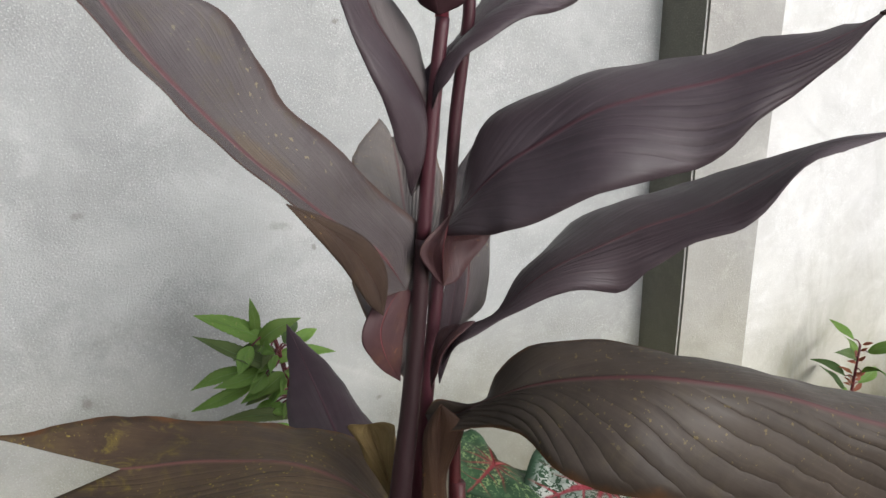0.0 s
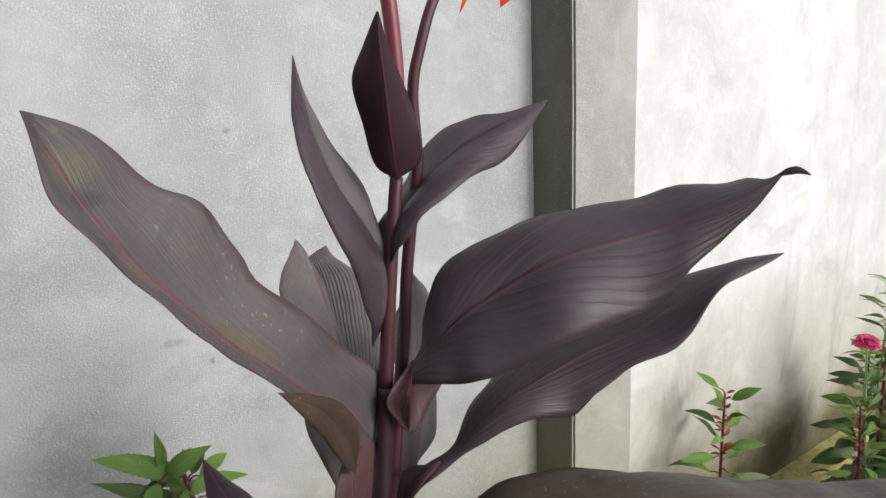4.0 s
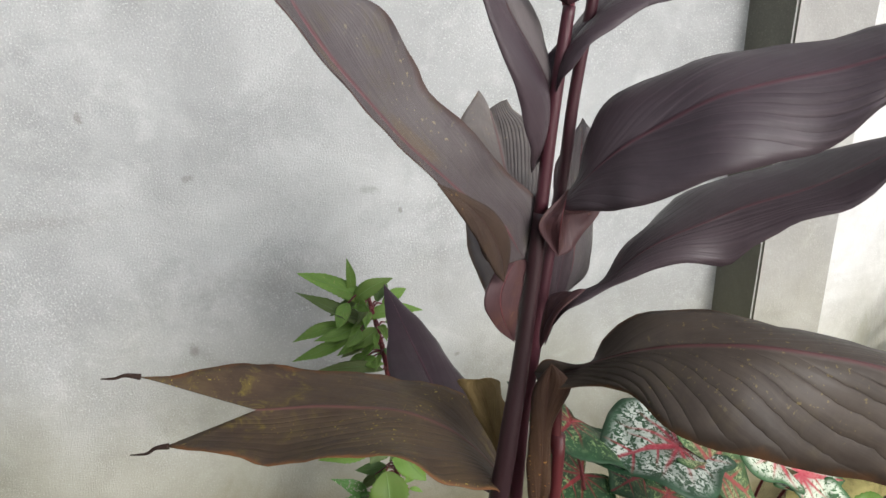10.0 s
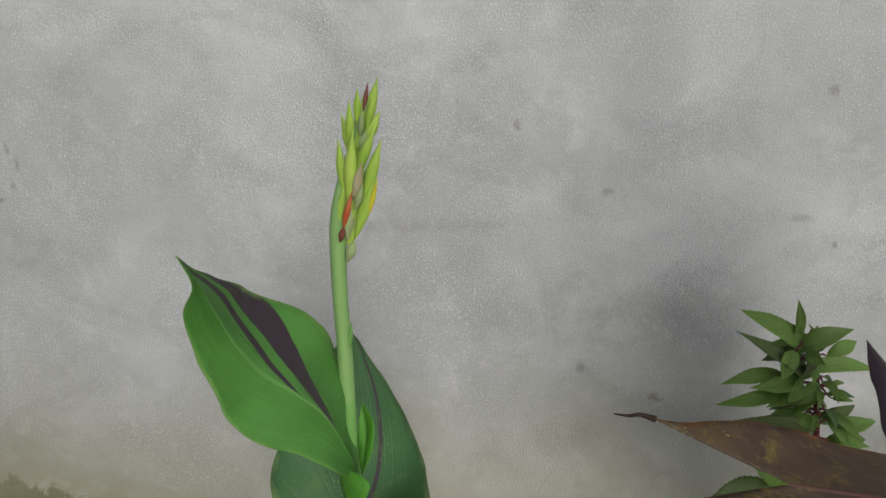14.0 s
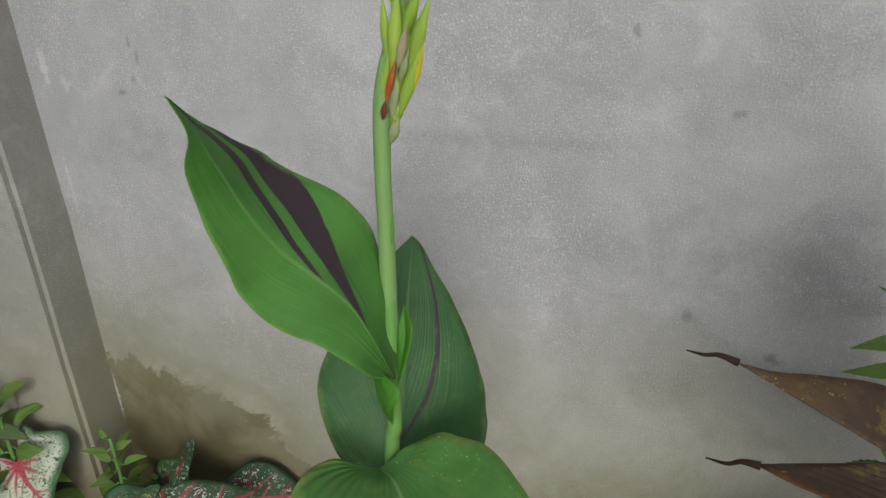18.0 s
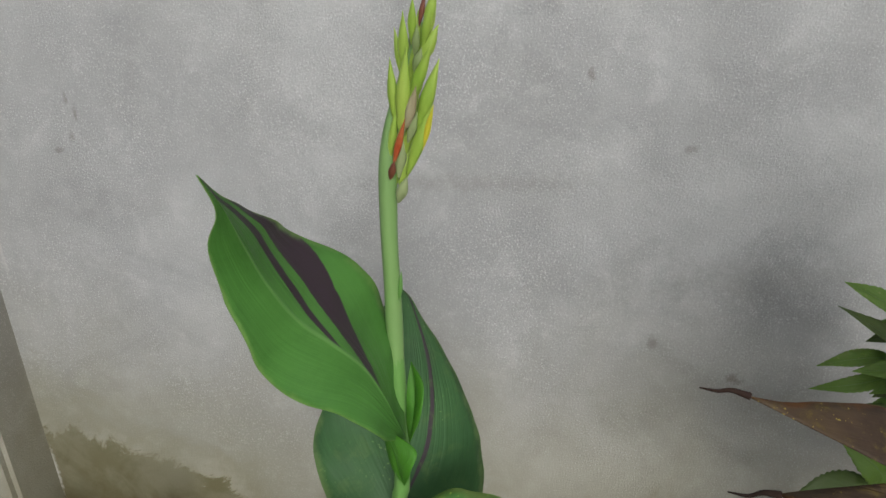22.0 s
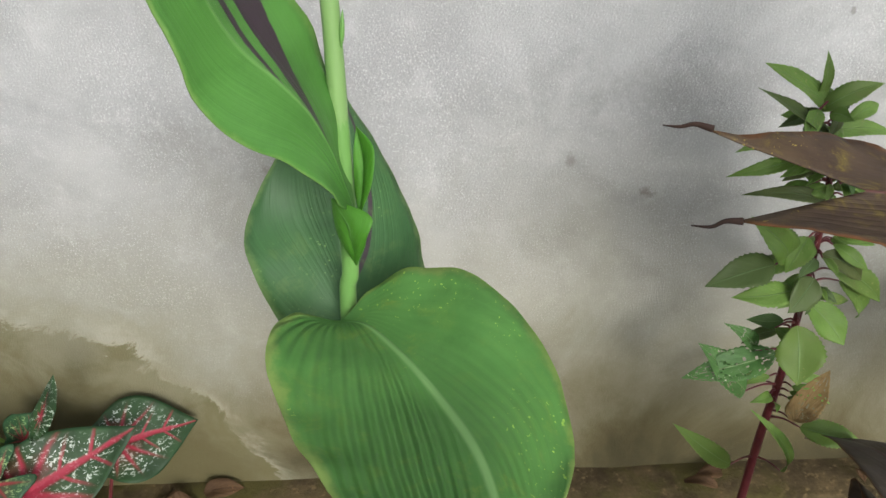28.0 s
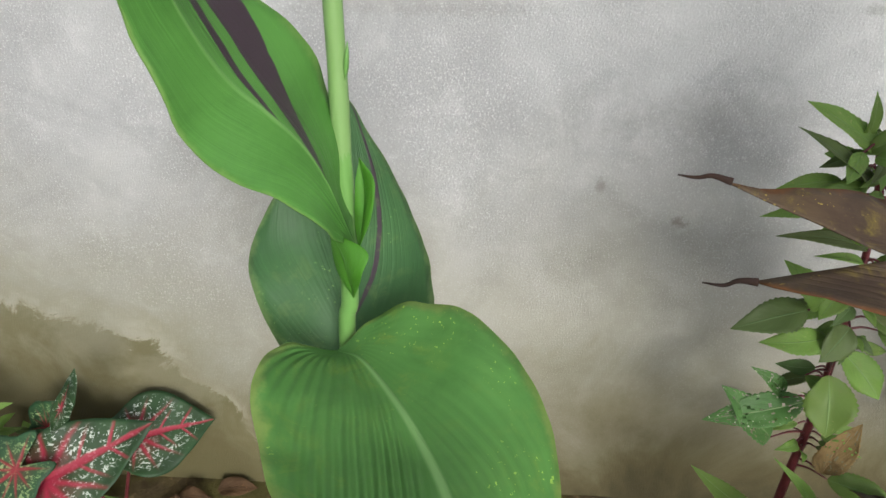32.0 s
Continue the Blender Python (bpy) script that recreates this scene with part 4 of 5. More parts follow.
LEFT_SHEATH = dict(mid=[(0.0027, 0.474, 1.0624), (-0.0106, 0.466, 1.0899), (-0.0146, 0.464, 1.111), (-0.0063, 0.47, 1.126), (0.0101, 0.482, 1.1384)],
    a=[(-0.0157, 0.466, 1.0812), (-0.0298, 0.46, 1.1061), (-0.0243, 0.464, 1.1241), (-0.0075, 0.478, 1.133)],
    b=[(0.0027, 0.47, 1.0814), (0.0066, 0.472, 1.1007), (0.0124, 0.478, 1.1181), (0.0189, 0.484, 1.1303)])
LOW_SHEATH = dict(mid=[(0.0276, 0.47, 0.8456), (0.0264, 0.462, 0.9136), (0.0271, 0.458, 0.9729), (0.0277, 0.456, 1.0223), (0.028, 0.45, 1.0479)],
    a=[(0.0154, 0.468, 0.9056), (0.0155, 0.464, 0.9657), (0.0166, 0.462, 1.0144)],
    b=[(0.0372, 0.466, 0.9008), (0.0361, 0.462, 0.9711), (0.0457, 0.448, 1.0206)])
G_STRIPE = dict(mid=[(-0.6145, 0.67, 0.9251), (-0.6194, 0.645, 0.977), (-0.6292, 0.625, 1.0232), (-0.6474, 0.605, 1.0577), (-0.6649, 0.588, 1.086), (-0.6746, 0.568, 1.122), (-0.6766, 0.548, 1.1595), (-0.6765, 0.53, 1.1914), (-0.6798, 0.515, 1.2152)],
    a=[(-0.6185, 0.69, 0.9758), (-0.6215, 0.69, 1.0288), (-0.6327, 0.683, 1.0683), (-0.6539, 0.66, 1.1098), (-0.6706, 0.63, 1.1366), (-0.6833, 0.6, 1.1616), (-0.6876, 0.56, 1.1871)],
    b=[(-0.6207, 0.62, 0.9624), (-0.6405, 0.595, 0.9995), (-0.6651, 0.575, 1.0245), (-0.6858, 0.56, 1.0615), (-0.6946, 0.548, 1.1111), (-0.6925, 0.537, 1.1598), (-0.678, 0.526, 1.1892)])
G_BACK = dict(mid=[(-0.6377, 0.7, 0.7816), (-0.6409, 0.73, 0.8165), (-0.6451, 0.76, 0.8532), (-0.6467, 0.785, 0.8945), (-0.6489, 0.805, 0.9388), (-0.6496, 0.82, 0.9752), (-0.6499, 0.83, 1.0035)],
    a=[(-0.6919, 0.7, 0.782), (-0.7215, 0.71, 0.8346), (-0.7335, 0.735, 0.8662), (-0.7176, 0.76, 0.9101), (-0.6891, 0.78, 0.95), (-0.6687, 0.81, 0.9836)],
    b=[(-0.5896, 0.78, 0.7125), (-0.5622, 0.81, 0.765), (-0.5758, 0.83, 0.8415), (-0.6029, 0.84, 0.909), (-0.6271, 0.84, 0.9572), (-0.6439, 0.84, 0.987)])
G_LOW = dict(mid=[(-0.638, 0.665, 0.819), (-0.611, 0.64, 0.83), (-0.576, 0.59, 0.834), (-0.547, 0.54, 0.832), (-0.524, 0.48, 0.839), (-0.513, 0.42, 0.847), (-0.512, 0.36, 0.859)],
    a=[(-0.673, 0.62, 0.856), (-0.681, 0.58, 0.862), (-0.67, 0.54, 0.849), (-0.633, 0.47, 0.849), (-0.578, 0.4, 0.856)],
    b=[(-0.602, 0.68, 0.845), (-0.563, 0.68, 0.861), (-0.518, 0.66, 0.87), (-0.462, 0.61, 0.828), (-0.451, 0.52, 0.791)])
G_BRACT = dict(mid=[(-0.617, 0.66, 0.8812), (-0.6153, 0.645, 0.9113), (-0.6174, 0.645, 0.9287), (-0.6306, 0.66, 0.9447)],
    a=[(-0.6239, 0.66, 0.8994), (-0.6307, 0.665, 0.9224)],
    b=[(-0.6007, 0.635, 0.9221), (-0.599, 0.64, 0.9382)])
G_YOUNG = dict(mid=[(-0.61, 0.665, 0.9249), (-0.6051, 0.67, 0.9482), (-0.6043, 0.68, 0.9709), (-0.6089, 0.69, 0.9946)],
    a=[(-0.6134, 0.675, 0.945), (-0.6119, 0.68, 0.9764)],
    b=[(-0.5972, 0.66, 0.9586), (-0.5948, 0.67, 0.9829)])
G_EXTRA = dict(mid=[(-0.678, 0.64, 0.468), (-0.759, 0.58, 0.612), (-0.805, 0.54, 0.719), (-0.845, 0.5, 0.781)],
    a=[(-0.758, 0.6, 0.618), (-0.82, 0.56, 0.711)],
    b=[(-0.752, 0.54, 0.613), (-0.804, 0.5, 0.725)])
RIGHT_SHEATH = dict(mid=[(0.0323, 0.48, 1.0451), (0.0361, 0.476, 1.0709), (0.0457, 0.472, 1.0915), (0.0619, 0.466, 1.1013)],
    a=[(0.0352, 0.486, 1.0645), (0.0439, 0.488, 1.0904), (0.0541, 0.486, 1.0942)],
    b=[(0.0325, 0.464, 1.0711), (0.0441, 0.458, 1.0914), (0.0635, 0.458, 1.1045)])
STEM_SHEATH = dict(mid=[(0.0497, 0.506, 1.034), (0.0591, 0.508, 1.0778), (0.0671, 0.508, 1.1217), (0.0719, 0.508, 1.1596)],
    a=[(0.0485, 0.508, 1.0752), (0.0587, 0.508, 1.1238)],
    b=[(0.0693, 0.508, 1.0806), (0.0765, 0.508, 1.125)])
FOLD = dict(mid=[(-1.244, 0.985, 0.355), (-1.2118, 0.985, 0.407), (-1.1903, 0.99, 0.4489), (-1.1698, 1, 0.4913)],
    a=[(-1.2346, 0.99, 0.4009), (-1.1985, 0.992, 0.4531)],
    b=[(-1.2017, 0.975, 0.3907), (-1.1749, 0.975, 0.4315), (-1.1647, 0.985, 0.4673)])
BRACT_LEAF = dict(mid=[(0.0368, 0.46, 1.3371), (0.0284, 0.452, 1.3676), (0.0237, 0.448, 1.4001), (0.0227, 0.45, 1.4277), (0.0274, 0.458, 1.4488)],
    a=[(0.0244, 0.468, 1.3483), (0.0184, 0.47, 1.376), (0.0121, 0.47, 1.4049), (0.0218, 0.468, 1.429)],
    b=[(0.0615, 0.468, 1.3476), (0.0627, 0.47, 1.3674), (0.0536, 0.47, 1.398), (0.0385, 0.466, 1.4291)])
TIP_HIGH = [(-0.3271, 0.664, 0.9907), (-0.3411, 0.666, 0.9943), (-0.3518, 0.668, 0.9919), (-0.365, 0.67, 0.993)]
TIP_LOW = [(-0.3079, 0.624, 0.9288), (-0.3207, 0.626, 0.9284), (-0.3303, 0.628, 0.9228), (-0.3454, 0.63, 0.9236)]
STEM_MAIN = [(0.0007, 0.48, 0.9502), (0.0106, 0.48, 1.0185), (0.0189, 0.48, 1.0832), (0.0249, 0.48, 1.1351), (0.0288, 0.48, 1.1753), (0.0354, 0.48, 1.238), (0.0425, 0.48, 1.293), (0.0487, 0.48, 1.3363)]
STALK_MAIN = [(0.0487, 0.482, 1.3363), (0.0508, 0.482, 1.3675), (0.0548, 0.482, 1.4025), (0.0531, 0.482, 1.441), (0.0498, 0.482, 1.4741), (0.0465, 0.482, 1.5062), (0.0448, 0.482, 1.5452)]
STEM_SIDE = [(0.022, 0.5, 0.9144), (0.0316, 0.5, 0.9989), (0.0397, 0.5, 1.0618), (0.0455, 0.5, 1.1115), (0.0529, 0.5, 1.1597), (0.0602, 0.5, 1.2062), (0.0652, 0.498, 1.2611), (0.0706, 0.494, 1.3087), (0.0745, 0.49, 1.3452), (0.0706, 0.486, 1.3978), (0.0776, 0.482, 1.433), (0.0891, 0.48, 1.4635), (0.105, 0.48, 1.4827), (0.1199, 0.48, 1.4982), (0.1292, 0.48, 1.5144)]
FLOWER = [(0.0876, 0.48, 1.4678), (0.1079, 0.465, 1.455), (0.1462, 0.46, 1.4615), (0.0969, 0.478, 1.5022)]
RED_STEM = [(0.055, 0.486, 0.863), (0.055, 0.488, 0.923), (0.057, 0.49, 0.97), (0.062, 0.492, 0.996)]
STEM_GREEN = [(-0.6348, 0.69, 0.7939), (-0.6275, 0.687, 0.8559), (-0.6246, 0.685, 0.8967), (-0.6231, 0.685, 0.9357), (-0.6215, 0.685, 0.9852), (-0.6207, 0.685, 1.0263)]
STALK_GREEN = [(-0.6207, 0.685, 1.0263), (-0.6193, 0.685, 1.071), (-0.6184, 0.685, 1.1134), (-0.6162, 0.685, 1.1536), (-0.6136, 0.685, 1.1825), (-0.6084, 0.685, 1.2103), (-0.5996, 0.685, 1.2369), (-0.589, 0.685, 1.2623), (-0.5799, 0.685, 1.2847)]
SPIKE = [(-0.608, 0.683, 1.1568), (-0.5977, 0.683, 1.2037), (-0.5874, 0.683, 1.2455), (-0.5746, 0.683, 1.2907)]
CURL_TIP = [(0.2509, 0.299, 1.3298), (0.2629, 0.297, 1.3316), (0.2735, 0.296, 1.3307), (0.2869, 0.295, 1.3265)]
FLAP = dict(mid=[(-0.0867, 0.398, 1.2316), (-0.06, 0.418, 1.2093), (-0.0364, 0.436, 1.1831), (-0.0202, 0.45, 1.1537), (-0.0125, 0.462, 1.1257)],
    a=[(-0.0546, 0.424, 1.2117), (-0.0252, 0.444, 1.1891), (-0.0097, 0.456, 1.1563)],
    b=[(-0.0682, 0.41, 1.2071), (-0.048, 0.428, 1.1776), (-0.0292, 0.444, 1.1453)])


def blade(name, shape, material, parent, label="", **kw):
    return under(part(name, blade_bm(shape["mid"], shape["a"], shape["b"], **kw), material, None, label), parent)


def purple_canna():
    base = (-0.03, 0.5, -0.05)
    c = thing("purple_canna", "tall canna plant with dark purple leaves, in bloom", "canna plant", base)
    under(part("stem", tube_bm([(-0.035, 0.5, -0.06), (-0.028, 0.495, 0.4), (-0.015, 0.485, 0.8)] + STEM_MAIN[:5], [0.0125, 0.0118, 0.0104, 0.0094, 0.0082, 0.0073, 0.0068, 0.0062], 14), M_STEM_P, None, "dark purple main stem"), c)
    under(part("upper_stem", tube_bm(STEM_MAIN[4:], [0.0060, 0.0056, 0.0053, 0.0050], 14), M_STEM_MID, None, "maroon upper stem"), c)
    under(part("flower_stalk", tube_bm(STALK_MAIN, [0.0050, 0.0052, 0.0056, 0.0060, 0.0060, 0.0055, 0.004], 10), M_STEM_RED, None, "red flower stalk"), c)
    under(part("stem", tube_bm([(-0.005, 0.515, -0.06), (0.005, 0.51, 0.5)] + STEM_SIDE, [0.008, 0.0078] + [0.0064 - 0.0002 * k for k in range(len(STEM_SIDE))], 10), M_STEM_MID, None, "thinner dark red second stem"), c)
    under(part("stem", tube_bm([(0.02, 0.51, 0.0)] + RED_STEM, [0.0066, 0.0064, 0.0060, 0.0048, 0.002], 10), M_RED_STEM, None, "deep red young shoot beside the stem"), c)
    blade("leaf", LEFT_BIG, M_PURPLE_LONG, c, "long weathered grey-purple leaf", cup=0.10, ripple=0.005, seed=2, fray=0.0018)
    blade("leaf_fold", FLAP, M_RUST_FOLD, c, "brown rolled-over rim of the long leaf", cup=0.25, ripple=0.003, seed=19, fray=0.001)
    blade("leaf", LEFT_NARROW, M_PURPLE_HALF_SHEEN, c, "narrow upright purple leaf", cup=0.3, seed=3)
    blade("leaf", UPPER_RIGHT, M_PURPLE, c, "folded dark purple leaf", cup=0.25, ripple=0.007, seed=4)
    blade("leaf", RIGHT_BIG, M_PURPLE_RIPPLED, c, "broad dark purple leaf with a curled tip", cup=0.15, ripple=0.007, seed=5, fray=0.0018)
    blade("leaf", RIGHT_SECOND, M_PURPLE, c, "long narrow purple leaf with notched rim", cup=0.2, ripple=0.008, seed=6, fray=0.0022)
    blade("leaf", RIGHT_LOW, M_PURPLE_LOW, c, "large drooping brownish purple leaf with rust spots", cup=0.12, ripple=0.007, seed=7, fray=0.0018)
    blade("leaf", LEFT_LOW, M_PURPLE_OLD, c, "old brown-purple leaf with a split tip", split=True, cup=0.10, ripple=0.007, seed=8, fray=0.0024)
    under(part("dried_tip", tube_bm(CURL_TIP, [0.0012, 0.0030, 0.0022, 0.0004], 8), M_TIP, None, "dark curled leaf tip"), c)
    for tip in (TIP_HIGH, TIP_LOW):
        under(part("dried_tip", tube_bm(tip, [0.0034, 0.0022, 0.0016, 0.0006], 6), M_TIP, None, "thin dried curled leaf tip"), c)
    blade("leaf", UPRIGHT, M_PURPLE_DARK, c, "smooth young purple leaf", cup=0.2, seed=9)
    blade("leaf", BACK_SPLIT, M_PURPLE_FADED, c, "pleated leaf with a withered split tip", split=True, cup=0.2, seed=10)
    blade("leaf", BACK_RIGHT, M_PURPLE_SHEEN, c, cup=0.25, seed=11)
    blade("sheath", NODE_SHEATH, M_SHEATH, c, "reddish sheath round the stem", cup=0.5, seed=12)
    blade("sheath", LEFT_SHEATH, M_SHEATH, c, "reddish sheath round the stem", cup=0.12, seed=13)
    blade("sheath", LOW_SHEATH, M_RUST, c, "wrinkled rust-brown leaf base", cup=0.4, ripple=0.006, seed=14)
    blade("sheath", RIGHT_SHEATH, M_SHEATH, c, "dark red-brown sheath with a crinkled rim", cup=0.35, ripple=0.006, seed=16)
    blade("sheath", STEM_SHEATH, M_PURPLE, c, "purple sheath between the two stems", cup=0.3, seed=17)
    blade("withered_leaf", DRY, M_DRY, c, "dry curled tan leaf", cup=0.35, ripple=0.016, seed=15, fray=0.010)
    for k, (t, w) in enumerate((((0.22, 0.98, 0.20), 0.15), ((0.34, 0.80, 0.33), 0.17), ((0.10, 1.02, 0.36), 0.13))):
        under(part("leaf", ovate_bm((-0.01, 0.5, 0.30 + 0.05 * k), t, w, (0, -0.3, 1), 24, 6, 0.3, 0.15, 0, 0.6, 0.0008, 200 + k, 0.1), M_PURPLE_LOW, None, "old low purple leaf"), c)
    # the dark bract that wraps the young flower spike
    blade("bract", BRACT_LEAF, M_BRACT, c, "dark maroon pointed bract folded round the flower stalk", cup=0.22, ripple=0.001, seed=18, fray=0.0005)
    # orange-red flower hanging from the side stalk
    f0 = Vector(STEM_SIDE[-1])
    under(part("flower_base", spindle_bm(FLOWER[0], Vector(FLOWER[0]) + Vector((0, 0, 0.03)), 0.005, 8, 8), M_PURPLE_DARK, None, "dark ovary"), c)
    top = f0 + Vector((0.02, -0.005, 0.03))
    fl = under(part("flower", spindle_bm(f0, top, 0.006, 10, 8), M_PETAL_O, None, "orange-red canna flower"), c)
    for k, (t, w) in enumerate(((FLOWER[1], 0.013), (FLOWER[2], 0.052), (top + Vector((0.045, -0.01, -0.02)), 0.026), (top + Vector((0.02, 0, 0.055)), 0.028), (top + Vector((-0.03, 0, 0.045)), 0.024))):
        p = part("petal", ovate_bm(top, t, w, (0, -1, 0.1), 18, 5, 0.15, 0.2, 0.06, 0.75, 0.0005, k, 0.35), M_PETAL_O)
        p.parent = fl
    return c


def green_canna():
    base = (-0.655, 0.69, -0.05)
    c = thing("green_canna", "green canna with dark-banded leaves and a spike of unopened yellow-green buds", "canna plant", base)
    under(part("stem", tube_bm([(-0.655, 0.70, -0.06), (-0.65, 0.70, 0.4)] + STEM_GREEN, [0.0125, 0.0115, 0.0082, 0.0078, 0.0080, 0.0080, 0.0074, 0.0062], 14), M_STEM_G, None, "smooth light green stem"), c)
    under(part("flower_stalk", tube_bm([(-0.6228, 0.685, 0.945)] + STALK_GREEN, [0.0060, 0.0076, 0.0072, 0.0072, 0.0076, 0.0074, 0.0058, 0.0040, 0.0030, 0.0018], 12), M_BLOOM, None, "bloomy grey-green flower stalk"), c)
    blade("leaf", G_STRIPE, M_GREEN_BAND, c, "bright green leaf with dark purple bands", cup=0.12, ripple=0.006, seed=21, fray=0.0012)
    blade("leaf", G_BACK, M_GREEN_DARK, c, "dark green upright leaf with a dark streak", cup=0.14, ripple=0.005, seed=22, fray=0.0012)
    blade("leaf", G_LOW, M_GREEN, c, "broad arching green leaf with pleats and a pale midrib", rows=60, cols=10, cup=0.16, ripple=0.006, seed=23, fray=0.0015)
    blade("leaf", G_BRACT, M_GREEN_YOUNG, c, "small folded bright green sheath leaf", cup=0.22, seed=24, fray=0.001)
    blade("leaf", G_YOUNG, M_GREEN_YOUNG, c, "small upright young leaf", cup=0.25, seed=25, fray=0.001)
    blade("leaf", G_EXTRA, M_GREEN_YOUNG, c, "broad low green leaf", cup=0.1, seed=26)
    # dense spike of pointed buds, in millimetres from the foot of the spike: foot, tip and radius
    o = Vector(SPIKE[0])
    front = [(34, 129, 42, 153, 3.7), (22, 123, 25, 146, 3.0), (15, 106, 18, 137, 3.7), (11, 99, 9, 126, 2.8), (4, 71, 5, 105, 3.7), (11, 66, 19, 113, 5.2),
             (30, 106, 42, 126, 4.8), (27, 65, 42, 103, 5.0), (23, 84, 38, 114, 4.2), (-1, 37, 7, 70, 3.0), (24, 111, 27, 127, 2.8), (32, 119, 38, 138, 3.2)]
    rnd = random.Random(4)
    for k, (x0, z0, x1, z1, r) in enumerate(front):
        dy = -0.006 - 0.004 * (k % 3)
        mat = M_BUD_GREY if k == 10 else M_BUD
        x0, z0 = x0 - 0.45 * (x1 - x0), z0 - 0.45 * (z1 - z0)
        under(part("bud", spindle_bm(o + Vector((x0, 0, z0)) * 0.001 + Vector((0, dy * 0.4, 0)), o + Vector((x1, 0, z1)) * 0.001 + Vector((0, dy, 0)), r * 0.00112, 10, 14, 0.42, 0.75, sharp=1.35), mat), c)
    for name, x0, z0, x1, z1, r, dy, mat, note in (
            ("bract", 22, 93, 30, 111, 3.4, -0.013, M_BUD_GREY, "pale grey-green bract"), ("bract", 13, 51, 24, 84, 3.9, -0.013, M_BUD_PINK, "pinkish grey bract"),
            ("bract", 13, 40, 23, 65, 3.2, -0.009, M_BUD_GREY, "pale grey-green bract"), ("bract", 1, -9, 11, 14, 4.3, -0.007, M_BUD_GREY, "pale grey-green bract"),
            ("bud", 1, 24, 14, 60, 2.7, -0.014, M_BUD_RED, "opening bud showing orange-red"), ("bud", -3, 11, 3, 28, 2.8, -0.012, M_BUD_DARK, "maroon bud"),
            ("bud", 27, 125, 34, 150, 1.9, -0.006, M_BUD_DARK, "maroon bud"), ("bud", 10, 13, 35, 72, 4.8, -0.007, M_BUD, "long yellow-green bud"),
            ("petal", 24, 34, 36, 70, 2.4, -0.010, M_PETAL_Y, "yellow petal edge")):
        under(part(name, spindle_bm(o + Vector((x0, 0, z0)) * 0.001 + Vector((0, dy * 0.6, 0)), o + Vector((x1, 0, z1)) * 0.001 + Vector((0, dy, 0)), r * 0.0011, 10, 14, 0.40, 0.7, sharp=1.3), mat, None, note), c)
    axis = spline(SPIKE, 60)
    for k in range(22):
        t = k / 21
        q = axis[int(t * 50)]
        a = 2.4 * k
        out = Vector((0.7 * math.cos(a), 0.5 + 0.5 * math.sin(a), 0))
        b = q + out * 0.003
        under(part("bud", spindle_bm(b, b + out * 0.007 + Vector((0.006, 0, 0.042 - 0.008 * t + rnd.uniform(-0.004, 0.004))), 0.0050 - 0.0014 * t, 8, 12, 0.4, 0.8, sharp=1.3), M_BUD_GREY if k % 5 == 2 else M_BUD), c)
    under(part("bract", spindle_bm(Vector(STALK_GREEN[1]) + Vector((0.006, -0.004, -0.012)), Vector(STALK_GREEN[1]) + Vector((0.010, -0.004, 0.016)), 0.0022, 6, 6), M_STEM_G), c)
    return c


purple_canna()
green_canna()

# ---------------------------------------------------------------- balsam bushes and zinnias
BUSH_LOW = [(-0.029, 0.99, 0.886, -0.135, 0.98, 0.955, 0.037), (-0.028, 0.985, 0.846, -0.136, 0.97, 0.93, 0.035), (-0.042, 0.975, 0.852, -0.122, 0.95, 0.85, 0.028), (-0.017, 0.98, 0.836, -0.062, 0.96, 0.816, 0.03), (-0.009, 0.985, 0.753, -0.128, 0.97, 0.786, 0.024), (-0.007, 0.985, 0.732, -0.076, 0.97, 0.755, 0.014), (-0.055, 0.97, 0.676, -0.117, 0.94, 0.758, 0.05), (-0.071, 0.965, 0.67, -0.175, 0.93, 0.661, 0.053), (-0.027, 0.975, 0.707, -0.06, 0.95, 0.666, 0.04), (-0.034, 0.965, 0.626, -0.137, 0.93, 0.642, 0.041), (-0.008, 0.965, 0.644, -0.054, 0.93, 0.61, 0.05), (-0.006, 0.965, 0.601, 0.045, 0.93, 0.547, 0.053), (-0.023, 0.95, 0.572, -0.026, 0.9, 0.499, 0.076)]
BUSH_FOOT = [(-0.027, 0.975, 0.499, -0.174, 0.95, 0.478, 0.055), (-0.057, 0.98, 0.419, -0.153, 0.96, 0.537, 0.065), (-0.056, 0.985, 0.496, -0.113, 0.97, 0.56, 0.029), (0.042, 0.965, 0.347, 0.128, 0.93, 0.346, 0.049), (0.033, 0.97, 0.355, 0.046, 0.94, 0.485, 0.059), (-0.053, 0.975, 0.253, -0.17, 0.95, 0.377, 0.039), (0.029, 0.96, 0.25, -0.049, 0.92, 0.423, 0.029), (0, 1, 0.769, 0.051, 1, 0.79, 0.021), (0.014, 1, 0.726, 0.078, 1, 0.728, 0.034), (0.024, 1, 0.69, 0.095, 1, 0.676, 0.022), (0.006, 0.985, 0.673, 0.073, 0.97, 0.635, 0.041), (0.037, 0.995, 0.638, 0.127, 0.99, 0.578, 0.045), (0.054, 1, 0.615, 0.113, 1, 0.535, 0.032)]
